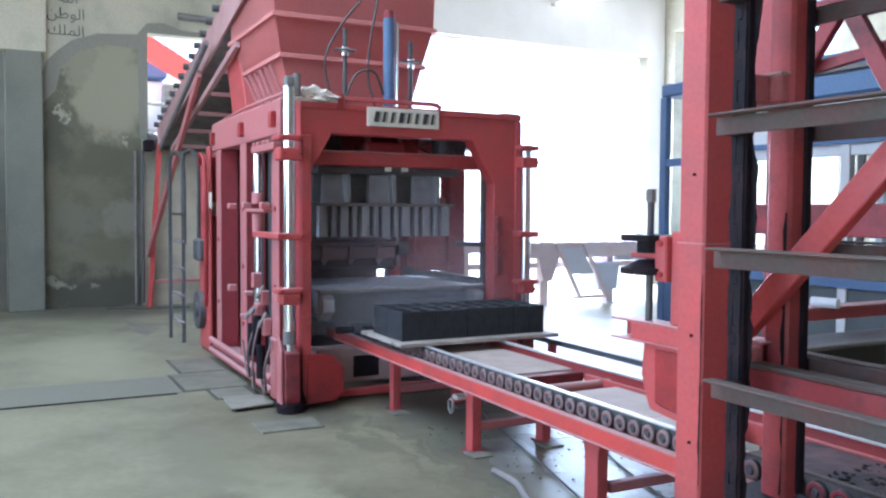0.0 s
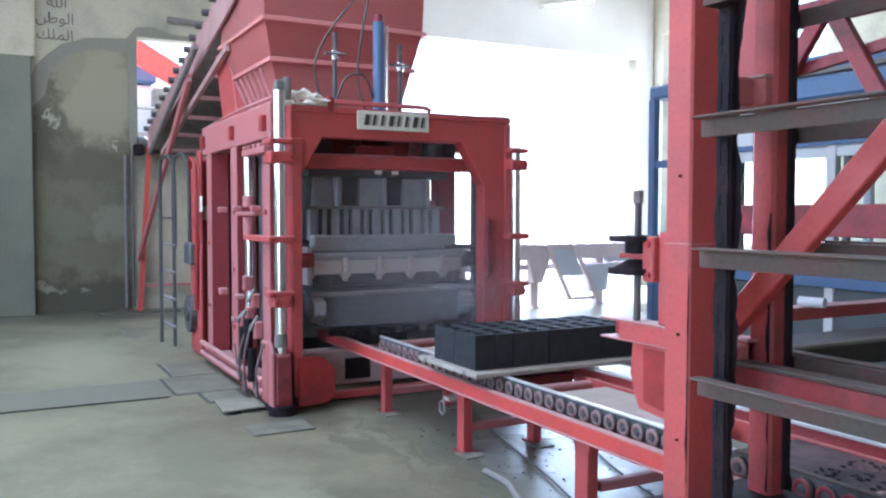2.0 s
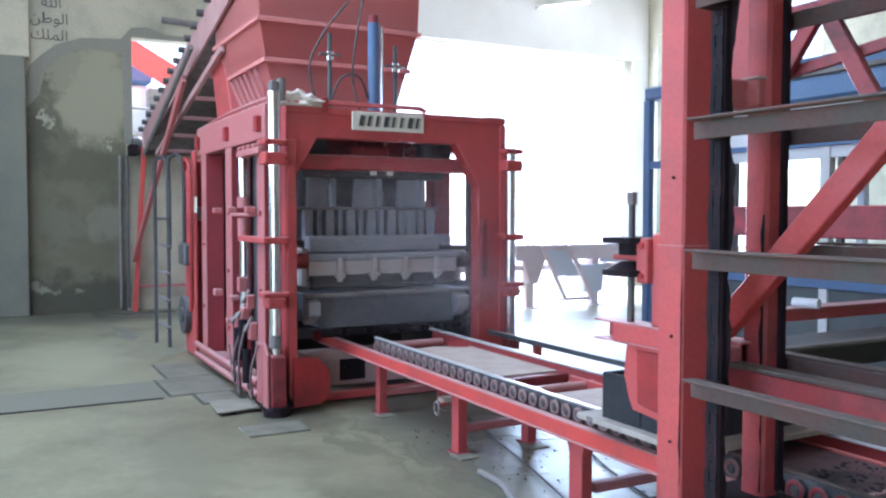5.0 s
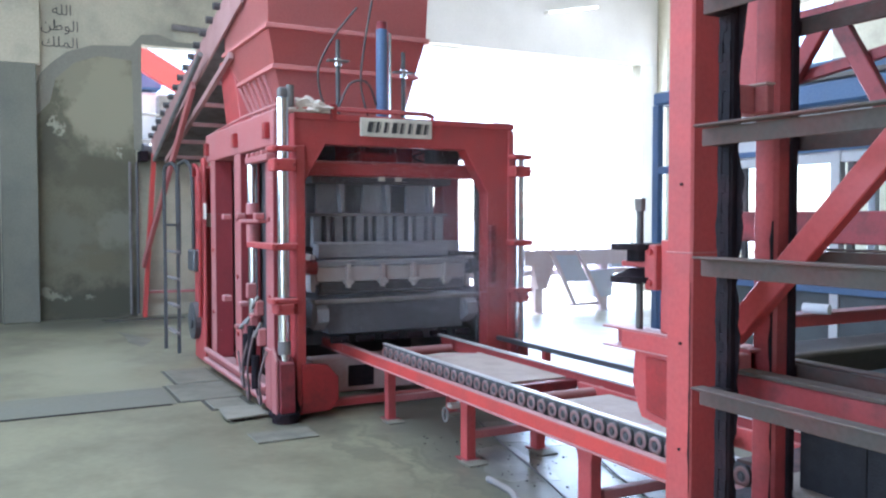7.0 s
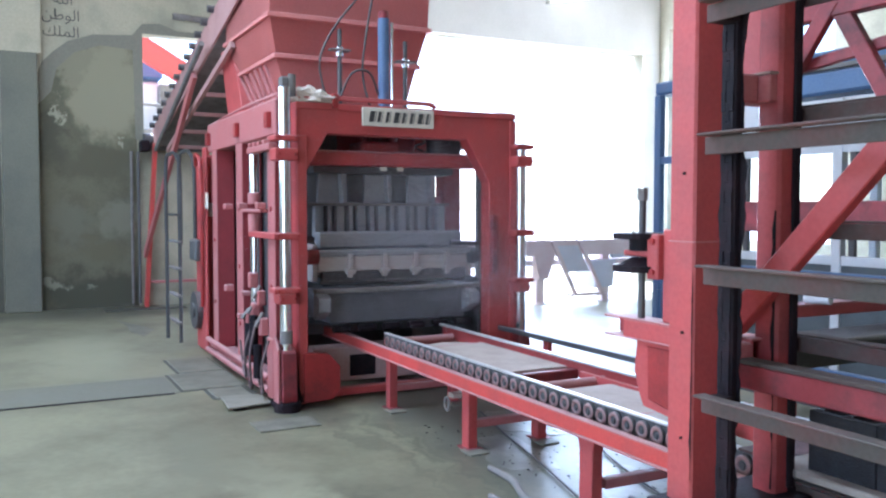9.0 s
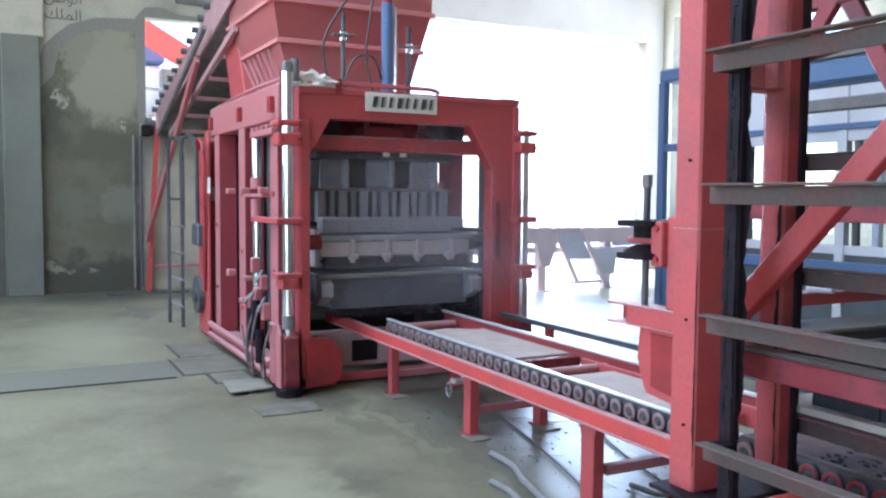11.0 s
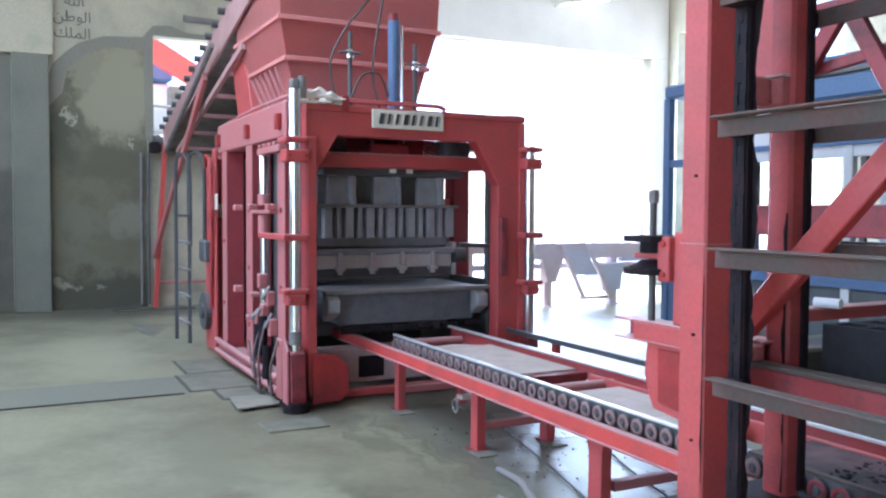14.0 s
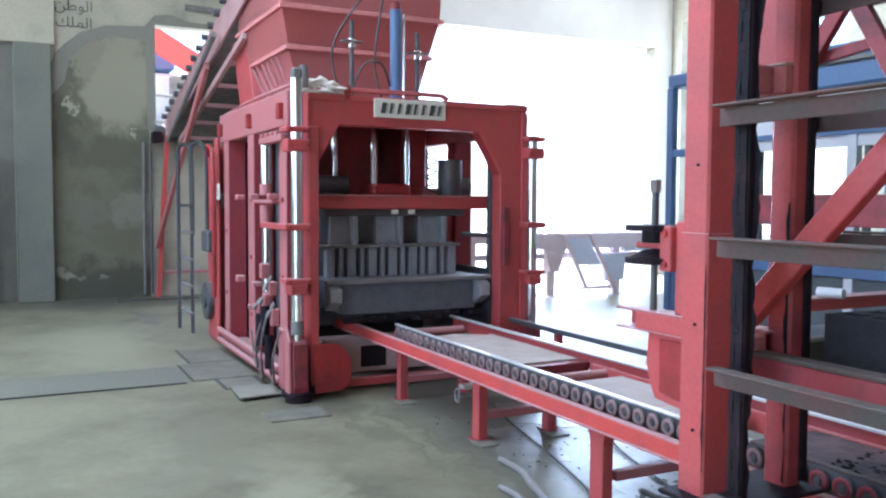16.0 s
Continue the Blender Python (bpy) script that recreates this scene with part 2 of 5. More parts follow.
BLOTCHED = stained(paint("blotched_plaster", (0.16, 0.15, 0.101), 0.9, other=(0.105, 0.10, 0.070), scale=2.4, amount=0.75, fine=40, bump=0.35, spec=0.2), (1, 2), (
    (-0.42, 3.25, 0.52, 0.75, 0.25, (0.30, 0.28, 0.194)),
    (-0.95, 3.62, 0.24, 0.24, 0.3, (0.26, 0.245, 0.171)),
    (-1.22, 2.55, 0.20, 0.45, 0.4, (0.11, 0.106, 0.077)),
    (-0.55, 2.15, 0.55, 0.22, 0.5, (0.125, 0.118, 0.081)),
    (-0.95, 1.25, 0.28, 0.30, 0.5, (0.165, 0.16, 0.115)),
    (-0.25, 1.30, 0.26, 0.26, 0.45, (0.20, 0.193, 0.142)),
    (-0.55, 0.86, 0.30, 0.14, 0.5, (0.15, 0.138, 0.090)),
    (-0.62, 0.20, 0.85, 0.36, 0.35, (0.085, 0.083, 0.059)),
    (-1.18, 0.36, 0.12, 0.07, 0.4, (0.25, 0.243, 0.180)),
    (-0.72, 0.34, 0.10, 0.06, 0.45, (0.20, 0.195, 0.144)),
    (-1.12, 2.98, 0.06, 0.17, 0.3, (0.36, 0.345, 0.257)),
    (-0.28, 2.42, 0.06, 0.04, 0.3, (0.36, 0.345, 0.261))))
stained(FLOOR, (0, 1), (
    # a wide darker band along the conveyor, then smaller spots and streaks
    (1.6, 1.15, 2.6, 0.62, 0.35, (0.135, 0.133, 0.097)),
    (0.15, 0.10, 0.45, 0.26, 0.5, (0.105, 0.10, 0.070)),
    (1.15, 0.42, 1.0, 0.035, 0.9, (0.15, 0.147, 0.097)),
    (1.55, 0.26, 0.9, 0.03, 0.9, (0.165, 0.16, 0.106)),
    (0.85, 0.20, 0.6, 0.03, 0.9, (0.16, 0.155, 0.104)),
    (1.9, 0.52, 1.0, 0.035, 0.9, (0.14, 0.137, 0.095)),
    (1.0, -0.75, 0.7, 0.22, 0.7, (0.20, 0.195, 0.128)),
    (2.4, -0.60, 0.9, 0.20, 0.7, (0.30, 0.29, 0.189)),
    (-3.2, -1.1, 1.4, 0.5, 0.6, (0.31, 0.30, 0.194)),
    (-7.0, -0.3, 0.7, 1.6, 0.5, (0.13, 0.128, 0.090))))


def glass(name, tint):
    m = bpy.data.materials.new(name)
    m.use_nodes = True
    b = m.node_tree.nodes["Principled BSDF"]
    b.inputs["Base Color"].default_value = (*tint, 1)
    b.inputs["Transmission Weight"].default_value, b.inputs["Roughness"].default_value = 1.0, 0.02
    b.inputs["IOR"].default_value = 1.1
    return m


GLASS = glass("pane_glass", (0.93, 0.96, 0.97))


def glow(name, colour, strength):
    m = bpy.data.materials.new(name)
    m.use_nodes = True
    b = m.node_tree.nodes["Principled BSDF"]
    b.inputs["Emission Color"].default_value, b.inputs["Emission Strength"].default_value = (*colour, 1), strength
    return m


TUBE = glow("lit_tube", (1.0, 1.0, 0.97), 1.3)


# ---- building tools ----
def thing(name, label, category, base=(0, 0, 0), group="", kind=""):
    ob = new(name)
    ob.empty_display_size = 0.1
    ob.location = base
    return tagged(ob, label, category, group, kind)


def root_place(ob):
    place = Vector()
    while ob:
        place += ob.location
        ob = ob.parent
    return place


def part(name, bm, material, parent, label="", smooth=False):
    """Links a bmesh, drawn in world places, as one mesh under its thing."""
    me = bpy.data.meshes.new(name)
    bmesh.ops.recalc_face_normals(bm, faces=bm.faces)
    bm.to_mesh(me)
    bm.free()
    me.materials.append(material)
    ob = new(name, me)
    if parent:
        me.transform(Matrix.Translation(-root_place(parent)))
        ob.parent = parent
    if smooth:
        for p in me.polygons:
            p.use_smooth = True
        me.set_sharp_from_angle(angle=radians(35))
    return tagged(ob, label) if label else ob


def single(name, bm, material, label, category, kind="", group="", smooth=False):
    ob = part(name, bm, material, None, smooth=smooth)
    return tagged(ob, label, category, group, kind)


def box(x0, x1, y0, y1, z0, z1, bevel=0.004, bm=None):
    own = bmesh.new()
    bmesh.ops.create_cube(own, size=1.0)
    for v in own.verts:
        v.co = ((x0 + x1) / 2 + v.co.x * (x1 - x0), (y0 + y1) / 2 + v.co.y * (y1 - y0), (z0 + z1) / 2 + v.co.z * (z1 - z0))
    if bevel:
        bevel = min(bevel, 0.3 * min(abs(x1 - x0), abs(y1 - y0), abs(z1 - z0)))
        bmesh.ops.bevel(own, geom=own.edges[:], offset=bevel, segments=1, affect="EDGES")
    return join(bm, own)


def join(bm, own):
    if bm is None:
        return own
    me = bpy.data.meshes.new("joined")
    own.to_mesh(me)
    own.free()
    bm.from_mesh(me)
    bpy.data.meshes.remove(me)
    return bm


def rod(p0, p1, r, seg=14, bm=None, r2=None):
    own = bmesh.new()
    a, b = Vector(p0), Vector(p1)
    bmesh.ops.create_cone(own, cap_ends=True, segments=seg, radius1=r, radius2=r if r2 is None else r2, depth=(b - a).length)
    turn = (b - a).to_track_quat("Z", "Y").to_matrix().to_4x4()
    bmesh.ops.transform(own, matrix=Matrix.Translation((a + b) / 2) @ turn, verts=own.verts)
    return join(bm, own)


def bar(p0, p1, wide, deep, side=(0, 1, 0), bm=None, bevel=0.004):
    """A straight bar of rectangular section; wide is measured along side."""
    a, b = Vector(p0), Vector(p1)
    ax = (b - a).normalized()
    s = Vector(side)
    s = (s - ax * s.dot(ax)).normalized()
    t = ax.cross(s)
    own = bmesh.new()
    bmesh.ops.create_cube(own, size=1.0)
    m = Matrix((s * wide, t * deep, ax * (b - a).length)).transposed().to_4x4()
    m.translation = (a + b) / 2
    bmesh.ops.transform(own, matrix=m, verts=own.verts)
    if bevel:
        bmesh.ops.bevel(own, geom=own.edges[:], offset=min(bevel, 0.3 * min(wide, deep)), segments=1, affect="EDGES")
    return join(bm, own)


def prism(points, axis, lo, hi, bm=None, bevel=0.0):
    """A flat outline pushed along one axis; points lie in the other two, in order x, y, z."""
    own = bmesh.new()
    vs = []
    for p in points:
        c = list(p)
        c.insert(axis, lo)
        vs.append(own.verts.new(c))
    f = own.faces.new(vs)
    r = bmesh.ops.extrude_face_region(own, geom=[f])
    d = Vector((0, 0, 0))
    d[axis] = hi - lo
    bmesh.ops.translate(own, vec=d, verts=[g for g in r["geom"] if isinstance(g, bmesh.types.BMVert)])
    if bevel:
        bmesh.ops.bevel(own, geom=own.edges[:], offset=bevel, segments=1, affect="EDGES")
    return join(bm, own)


def pipe(points, r, bm=None, seg=8):
    """A bent pipe or hose through points, smoothed."""
    pts = [Vector(p) for p in points]
    fine = []
    for i in range(len(pts) - 1):
        p0, p1, p2, p3 = pts[max(i - 1, 0)], pts[i], pts[i + 1], pts[min(i + 2, len(pts) - 1)]
        for k in range(5):
            t = k / 5
            fine.append(0.5 * (2 * p1 + (p2 - p0) * t + (2 * p0 - 5 * p1 + 4 * p2 - p3) * t * t + (3 * p1 - p0 - 3 * p2 + p3) * t ** 3))
    fine.append(pts[-1])
    own = bmesh.new()
    rings = []
    for i, p in enumerate(fine):
        ax = (fine[min(i + 1, len(fine) - 1)] - fine[max(i - 1, 0)]).normalized()
        s = ax.orthogonal().normalized() if not rings else (side - ax * side.dot(ax)).normalized()
        side = s
        t = ax.cross(s)
        rings.append([own.verts.new(p + r * (math.cos(a) * s + math.sin(a) * t)) for a in (2 * math.pi * k / seg for k in range(seg))])
    for a, b in zip(rings, rings[1:]):
        for k in range(seg):
            own.faces.new((a[k], a[(k + 1) % seg], b[(k + 1) % seg], b[k]))
    own.faces.new(rings[0][::-1])
    own.faces.new(rings[-1])
    return join(bm, own)


def frustum(lower, upper, bm=None, thick=0.0):
    """An open-ended four-sided shell between two rectangles (x0, x1, y0, y1, z)."""
    own = bmesh.new()
    rings = []
    for x0, x1, y0, y1, z in (lower, upper):
        rings.append([own.verts.new(p) for p in ((x0, y0, z), (x1, y0, z), (x1, y1, z), (x0, y1, z))])
    for k in range(4):
        own.faces.new((rings[0][k], rings[0][(k + 1) % 4], rings[1][(k + 1) % 4], rings[1][k]))
    if thick:
        bmesh.ops.solidify(own, geom=own.faces[:], thickness=thick)
    return join(bm, own)


# ---- the hall ----
def structure(name, bm, material, label, category):
    return single(name, bm, material, label, category, kind="structure")


structure("ground", box(-400, 400, -400, 400, -0.5, -0.03, 0), GROUND, "bright dusty yard round the hall", "ground")
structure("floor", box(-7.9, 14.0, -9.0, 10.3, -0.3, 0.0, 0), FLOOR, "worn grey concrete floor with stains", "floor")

DOOR_Y0, DOOR_Y1, DOOR_Z = 3.9, 9.88, 4.64
WIN = (0.10, 1.62, 2.52, 4.16)
bm = box(-7.9, -7.6, -9.0, WIN[0], 0, 6.6, 0)
box(-7.9, -7.6, WIN[0], WIN[1], 0, WIN[2], 0, bm)
box(-7.9, -7.6, WIN[0], WIN[1], WIN[3], 6.6, 0, bm)
box(-7.9, -7.6, WIN[1], DOOR_Y0, 0, 6.6, 0, bm)
box(-7.9, -7.6, DOOR_Y0, DOOR_Y1, DOOR_Z, 6.6, 0, bm)
box(-7.9, -7.6, DOOR_Y1, 10.3, 0, 6.6, 0, bm)
structure("wall_west", bm, CONCRETE, "bare stained concrete wall with a window hole and wide doorway", "wall")
bm = box(-7.9, -7.3, 10.3, 10.6, 0, 6.6, 0)
box(-7.3, -3.4, 10.3, 10.6, 0, 0.9, 0, bm)
box(-7.3, -3.4, 10.3, 10.6, 5.15, 6.6, 0, bm)
box(-3.4, 14.0, 10.3, 10.6, 0, 6.6, 0, bm)
structure("wall_north", bm, CONCRETE, "bare concrete wall with a long opening", "wall")
# out of view; both openings are added for the fill lamps
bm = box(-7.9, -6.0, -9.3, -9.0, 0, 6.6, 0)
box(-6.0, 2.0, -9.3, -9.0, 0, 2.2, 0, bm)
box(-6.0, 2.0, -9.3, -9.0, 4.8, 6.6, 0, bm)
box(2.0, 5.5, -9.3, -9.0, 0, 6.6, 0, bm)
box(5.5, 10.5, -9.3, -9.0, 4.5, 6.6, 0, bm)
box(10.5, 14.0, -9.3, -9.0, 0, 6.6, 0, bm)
structure("wall_south", bm, CONCRETE, "bare concrete wall out of view, its openings added for fill lamps", "wall")
structure("wall_east", box(14.0, 14.3, -9.3, 10.6, 0, 6.6, 0), CONCRETE, "bare concrete wall behind the viewer", "wall")
# the hole in the slab is unseen, added for the roof fill
bm = box(-7.9, -1.6, -9.3, 10.6, 6.6, 6.8, 0)
box(2.0, 14.3, -9.3, 10.6, 6.6, 6.8, 0, bm)
box(-1.6, 2.0, -9.3, -5.7, 6.6, 6.8, 0, bm)
box(-1.6, 2.0, -1.5, 10.6, 6.6, 6.8, 0, bm)
structure("ceiling", bm, CEILING, "grey concrete roof slab with an unseen opening added for a fill lamp", "ceiling")
bm = box(-7.6, -7.42, -1.84, -1.36, 0, 3.72, 0.012)
structure("pillar", bm, PILLAR, "smooth grey concrete pillar against the wall", "pillar")
structure("wall_beam", box(-7.6, -7.5, -9.0, -1.30, 3.72, 6.6, 0.01), CONCRETE, "concrete beam over the pillar", "beam")
# raised plaster band round the patched field
bm = prism([(-1.36, 3.45), (-1.30, 3.62), (-1.15, 3.78), (-0.95, 3.95), (-0.60, 4.08), (-0.05, 4.12), (0.10, 4.30), (0.35, 4.33),
            (0.62, 4.24), (1.62, 4.24), (1.62, 4.16), (0.10, 4.16), (0.10, 2.52), (-0.02, 2.55), (-0.04, 3.9), (-0.5, 3.93), (-0.85, 3.80),
            (-1.1, 3.55), (-1.18, 3.2), (-1.36, 3.0)], 0, -7.6, -7.585)
structure("plaster_band", bm, PLASTER, "rough grey plaster band round the wall patch", "plaster")
bm = prism([(-1.36, 0.0), (-1.36, 3.3), (-1.2, 3.55), (-0.9, 3.85), (-0.5, 3.97), (-0.03, 3.97), (0.0, 2.5), (0.0, 0.0)], 0, -7.6, -7.594)
structure("plaster_panel", bm, BLOTCHED, "blotched beige and grey plaster infill on the wall", "plaster")
structure("dark_plaster_panel", box(-7.6, -7.594, -8.9, -1.85, 0.0, 3.715, 0), DARK_PLASTER, "darker plaster beside the pillar", "plaster")
structure("wall_pipe", rod((-7.56, 0.55, 4.46), (-7.56, 1.15, 4.44), 0.05), STEEL, "short dusty pipe stub on the wall", "pipe")
# thin sheets whose pale colour holds the bloom round the doorway
bm = box(-7.6, -7.57, DOOR_Y0 - 1.6, 10.29, DOOR_Z, 6.59, 0.01)
structure("door_lintel", bm, PALE, "lintel wall over the doorway, paled for its glare", "lintel")
structure("door_jamb", box(-7.6, -7.57, DOOR_Y1, 10.29, 0.0, DOOR_Z, 0.005), PALE, "door jamb, paled for the doorway glare", "jamb")

lamp = thing("tube_lamp", "lit white tube lamp hung aslant over the doorway", "lamp", (-7.4, 8.05, 5.52))
part("housing", bar((-7.49, 7.45, 5.42), (-7.49, 8.65, 5.66), 0.14, 0.05, (1, 0, 0)), PALE, lamp, "white lamp housing")
part("tube", rod((-7.40, 7.5, 5.41), (-7.40, 8.6, 5.63), 0.018), TUBE, lamp, "lit tube")


# writing brushed on the wall: three short words, one under another
def wall_word(text, y, z, size):
    cu = bpy.data.curves.new("wall_writing", "FONT")
    cu.body, cu.size, cu.extrude, cu.offset = text, size, 0.001, -0.002
    cu.align_x = "CENTER"
    ob = new("wall_writing", cu)
    ob.matrix_world = Matrix.Translation((-7.594 + 0.004, y, z)) @ pose(0, 0, 0, 90, 0, 90)
    cu.materials.append(INK)
    return tagged(ob, "dark brushed word on the bare concrete wall", "writing", "words on the wall")


wall_word("\ufeea\ufee0\ufedf\ufe8d", -1.00, 4.48, 0.22)
wall_word("\ufee6\ufec3\ufeee\ufedf\ufe8d", -1.03, 4.25, 0.22)
wall_word("\ufeda\ufee0\ufee4\ufedf\ufe8d", -1.03, 4.01, 0.22)

# ---- floor plates, hoses and cables ----
def floor_plate(x0, x1, y0, y1, label):
    return single("floor_plate", box(x0, x1, y0, y1, 0.0, 0.012, 0.003), PLATE, label, "plate", group="plates in the floor")


floor_plate(-2.49, -1.77, -0.45, -0.06, "flush steel cover plate in the floor")
floor_plate(-1.72, -0.99, -0.56, -0.05, "dark steel cover plate in the floor")
floor_plate(-0.94, -0.58, -0.38, -0.10, "small dark plate in the floor")
floor_plate(0.30, 0.58, -0.35, 0.08, "thin loose plate before the press")
single("floor_gap", prism([(-2.53, -0.48), (-1.74, -0.48), (-1.74, -0.59), (-0.97, -0.59), (-0.97, -0.41), (-0.56, -0.41), (-0.56, -0.04), (-2.53, -0.04)], 2, 0.0, 0.004), JOINT, "dark dirt in the joints round the floor plates", "joint", kind="structure")
single("floor_plate", prism([(-0.52, -0.37), (-0.09, -0.40), (-0.14, -0.06), (-0.47, -0.07)], 2, 0.022, 0.036, bevel=0.003), LOOSE, "loose pale plate lying on a stone beside the press foot", "plate", group="plates in the floor")
single("stone", box(-0.20, -0.12, -0.36, -0.26, 0.0, 0.022, 0.008), GREASE, "dark stone under a loose plate", "stone")
single("stone", box(-0.46, -0.40, -0.14, -0.09, 0.0, 0.022, 0.008), GREASE, "dark stone under a loose plate", "stone")
single("trench_cover", box(-1.70, -0.965, -7.0, -0.60, 0.0, 0.003, 0), TRENCH, "strip of darker concrete over a trench in the floor", "floor strip", kind="structure")
single("floor_dark_patch", prism([(-5.95, -0.52), (-5.2, -0.30), (-4.85, -0.20), (-4.30, -0.40), (-4.75, -0.50), (-5.3, -0.47)], 2, 0.0, 0.003), OIL, "dark angular patch on the concrete floor", "stain", kind="structure")
single("wall_foot_joint", box(-7.2, -7.0, -0.55, 0.6, 0.0, 0.012, 0.003), JOINT, "dark joint at the foot of the wall", "joint", kind="structure")
bm = prism([(-0.96, -7.0), (-0.96, -0.64), (-0.92, -0.64), (-0.92, -7.0)], 2, 0.001, 0.005)
single("floor_channel", bm, GREASE, "narrow dark joint across the concrete floor", "joint", kind="structure")

def hose(points, r, label, material=RUBBER, name="hose"):
    return single(name, pipe(points, r), material, label, "hose", smooth=True)


hose([(0.75, 1.25, 0.01), (1.4, 1.07, 0.012), (2.0, 0.93, 0.012), (2.55, 0.78, 0.012), (2.7, 0.72, 0.012)], 0.007, "black cable on the stained floor", name="cable")
hose([(1.65, 1.55, 0.012), (2.3, 1.30, 0.012), (3.0, 1.12, 0.012)], 0.007, "black cable under the conveyor", name="cable")
hose([(1.99, 0.60, 0.02), (2.25, 0.59, 0.02), (2.45, 0.52, 0.02), (2.7, 0.46, 0.02), (2.9, 0.42, 0.02)], 0.02, "pale dusty hose lying on the floor", STEEL)
hose([(2.4, 0.36, 0.018), (2.6, 0.36, 0.018), (2.85, 0.30, 0.018)], 0.018, "pale dusty hose end on the floor", STEEL)
hose([(2.75, 1.0, 0.016), (2.85, 0.92, 0.05), (2.95, 0.98, 0.03), (2.98, 1.1, 0.016), (3.1, 1.15, 0.016)], 0.014, "black hose coiled under the conveyor")

def stain(x, y, rx, ry, seed, label):
    """A thin dark patch with a ragged edge on the floor."""
    r = random.Random(seed)
    ph = [r.uniform(0, 6.28) for _ in range(6)]
    pts = []
    for k in range(48):
        a = 2 * math.pi * k / 48
        f = 1 + 0.25 * sum(math.sin((j + 2) * a + ph[j]) / (j + 1.2) for j in range(6)) + r.uniform(-0.06, 0.06)
        pts.append((x + rx * f * math.cos(a), y + ry * f * math.sin(a)))
    return single("floor_stain", prism(pts, 2, 0.0, 0.0012 + 0.0005 * (seed % 20)), OIL, label, "stain", kind="structure")


for k, (x, y, rx, ry) in enumerate(((1.75, 0.92, 0.38, 0.20), (2.6, 1.15, 0.45, 0.25), (3.0, 0.80, 0.28, 0.14), (1.2, 1.40, 0.35, 0.25))):
    stain(x, y, rx, ry, 40 + k, "dark oily stain on the concrete floor")
rng = random.Random(5)
bm = bmesh.new()
for k in range(420):
    x, y = rng.uniform(0.9, 4.2), rng.uniform(0.62, 2.2)
    s = rng.uniform(0.002, 0.009)
    own = bmesh.new()
    bmesh.ops.create_icosphere(own, subdivisions=1, radius=s)
    for v in own.verts:
        v.co = (v.co.x * rng.uniform(0.8, 1.5) + x, v.co.y + y, v.co.z * 0.6 + s * 0.4)
    join(bm, own)
single("spilled_concrete", bm, WET_BLOCK, "dark crumbs of concrete spilled on the floor", "debris", kind="stuff")


# ---- the block press ----
press = thing("block_press", "large dusty red block press with chrome columns and a hopper", "press")
# front portal
portal = [(0.10, 0.02), (0.10, 2.30), (2.02, 2.30), (2.02, 0.02), (1.77, 0.02), (1.77, 1.72), (1.56, 2.07), (0.35, 2.07), (0.17, 1.76), (0.17, 0.02)]
part("front_frame", prism(portal, 0, -0.16, -0.02, bevel=0.006), RED, press, "red front portal with slanted corners")
part("front_flange", box(-0.02, 0.0, 0.10, 2.02, 2.25, 2.30), RED, press)
part("leg_skirt", prism([(0.13, 0.04), (0.13, 0.42), (0.33, 0.40), (0.42, 0.30), (0.42, 0.12), (0.36, 0.05)], 0, -0.02, 0.05, bevel=0.006), RED_OIL, press, "rusty red foot plate")
part("leg_latch", box(-0.02, 0.03, 1.775, 1.83, 0.96, 1.45, 0.006), RED_DIRTY_SHADED, press, "grimy red slide on the leg")
part("rear_guard", box(-1.24, -1.20, 1.60, 1.93, 0.92, 1.62, 0.006), RED_SIDE, press, "dusty red guard plate")
part("inner_post", box(-0.31, -0.25, 1.80, 1.835, 0.16, 2.06, 0.006), DARK_STEEL, press, "dark inner post")
part("leg_flange", box(-0.02, 0.004, 1.965, 2.018, 0.02, 2.24, 0.003), RED, press)
# rear portal
part("rear_frame", prism([(0.06, 0.02), (0.06, 2.28), (2.02, 2.28), (2.02, 0.02), (1.84, 0.02), (1.84, 2.0), (0.24, 2.0), (0.24, 0.02)], 0, -2.50, -2.36, bevel=0.006), RED_SIDE, press)
# side frames
for y0, y1, side in ((-0.02, 0.15, "near"), (1.93, 2.10, "far")):
    part("top_beam", box(-2.50, -0.16, y0, y1, 2.06, 2.33, 0.01), RED_SIDE, press, "dusty red box beam")
    part("bottom_beam", box(-2.50, -0.16, y0, y1, 0.03, 0.16, 0.01), RED_SIDE, press)
    out = y0 if side == "near" else y1
    # post body darkened and a paler outer plate added, to paint the side light
    for x0, x1 in ((-2.28, -2.11), (-1.33, -1.14), (-0.34, -0.16)):
        post = part("side_post", box(x0, x1, y0, y1, 0.16, 2.06, 0.01), RED_POST_SHADED, press)
        part("lit_face_plate", box(x0 - 0.012, x1 + 0.004, out - 0.004, out + 0.004, 0.16, 2.06, 0.002), RED_SIDE, post, "thin added plate, paler and dusty for the lit outer face")
for x in (-2.42, -1.28, -0.30):
    part("lug", box(x - 0.02, x + 0.06, -0.06, -0.02, 2.12, 2.24), RED_OIL, press)
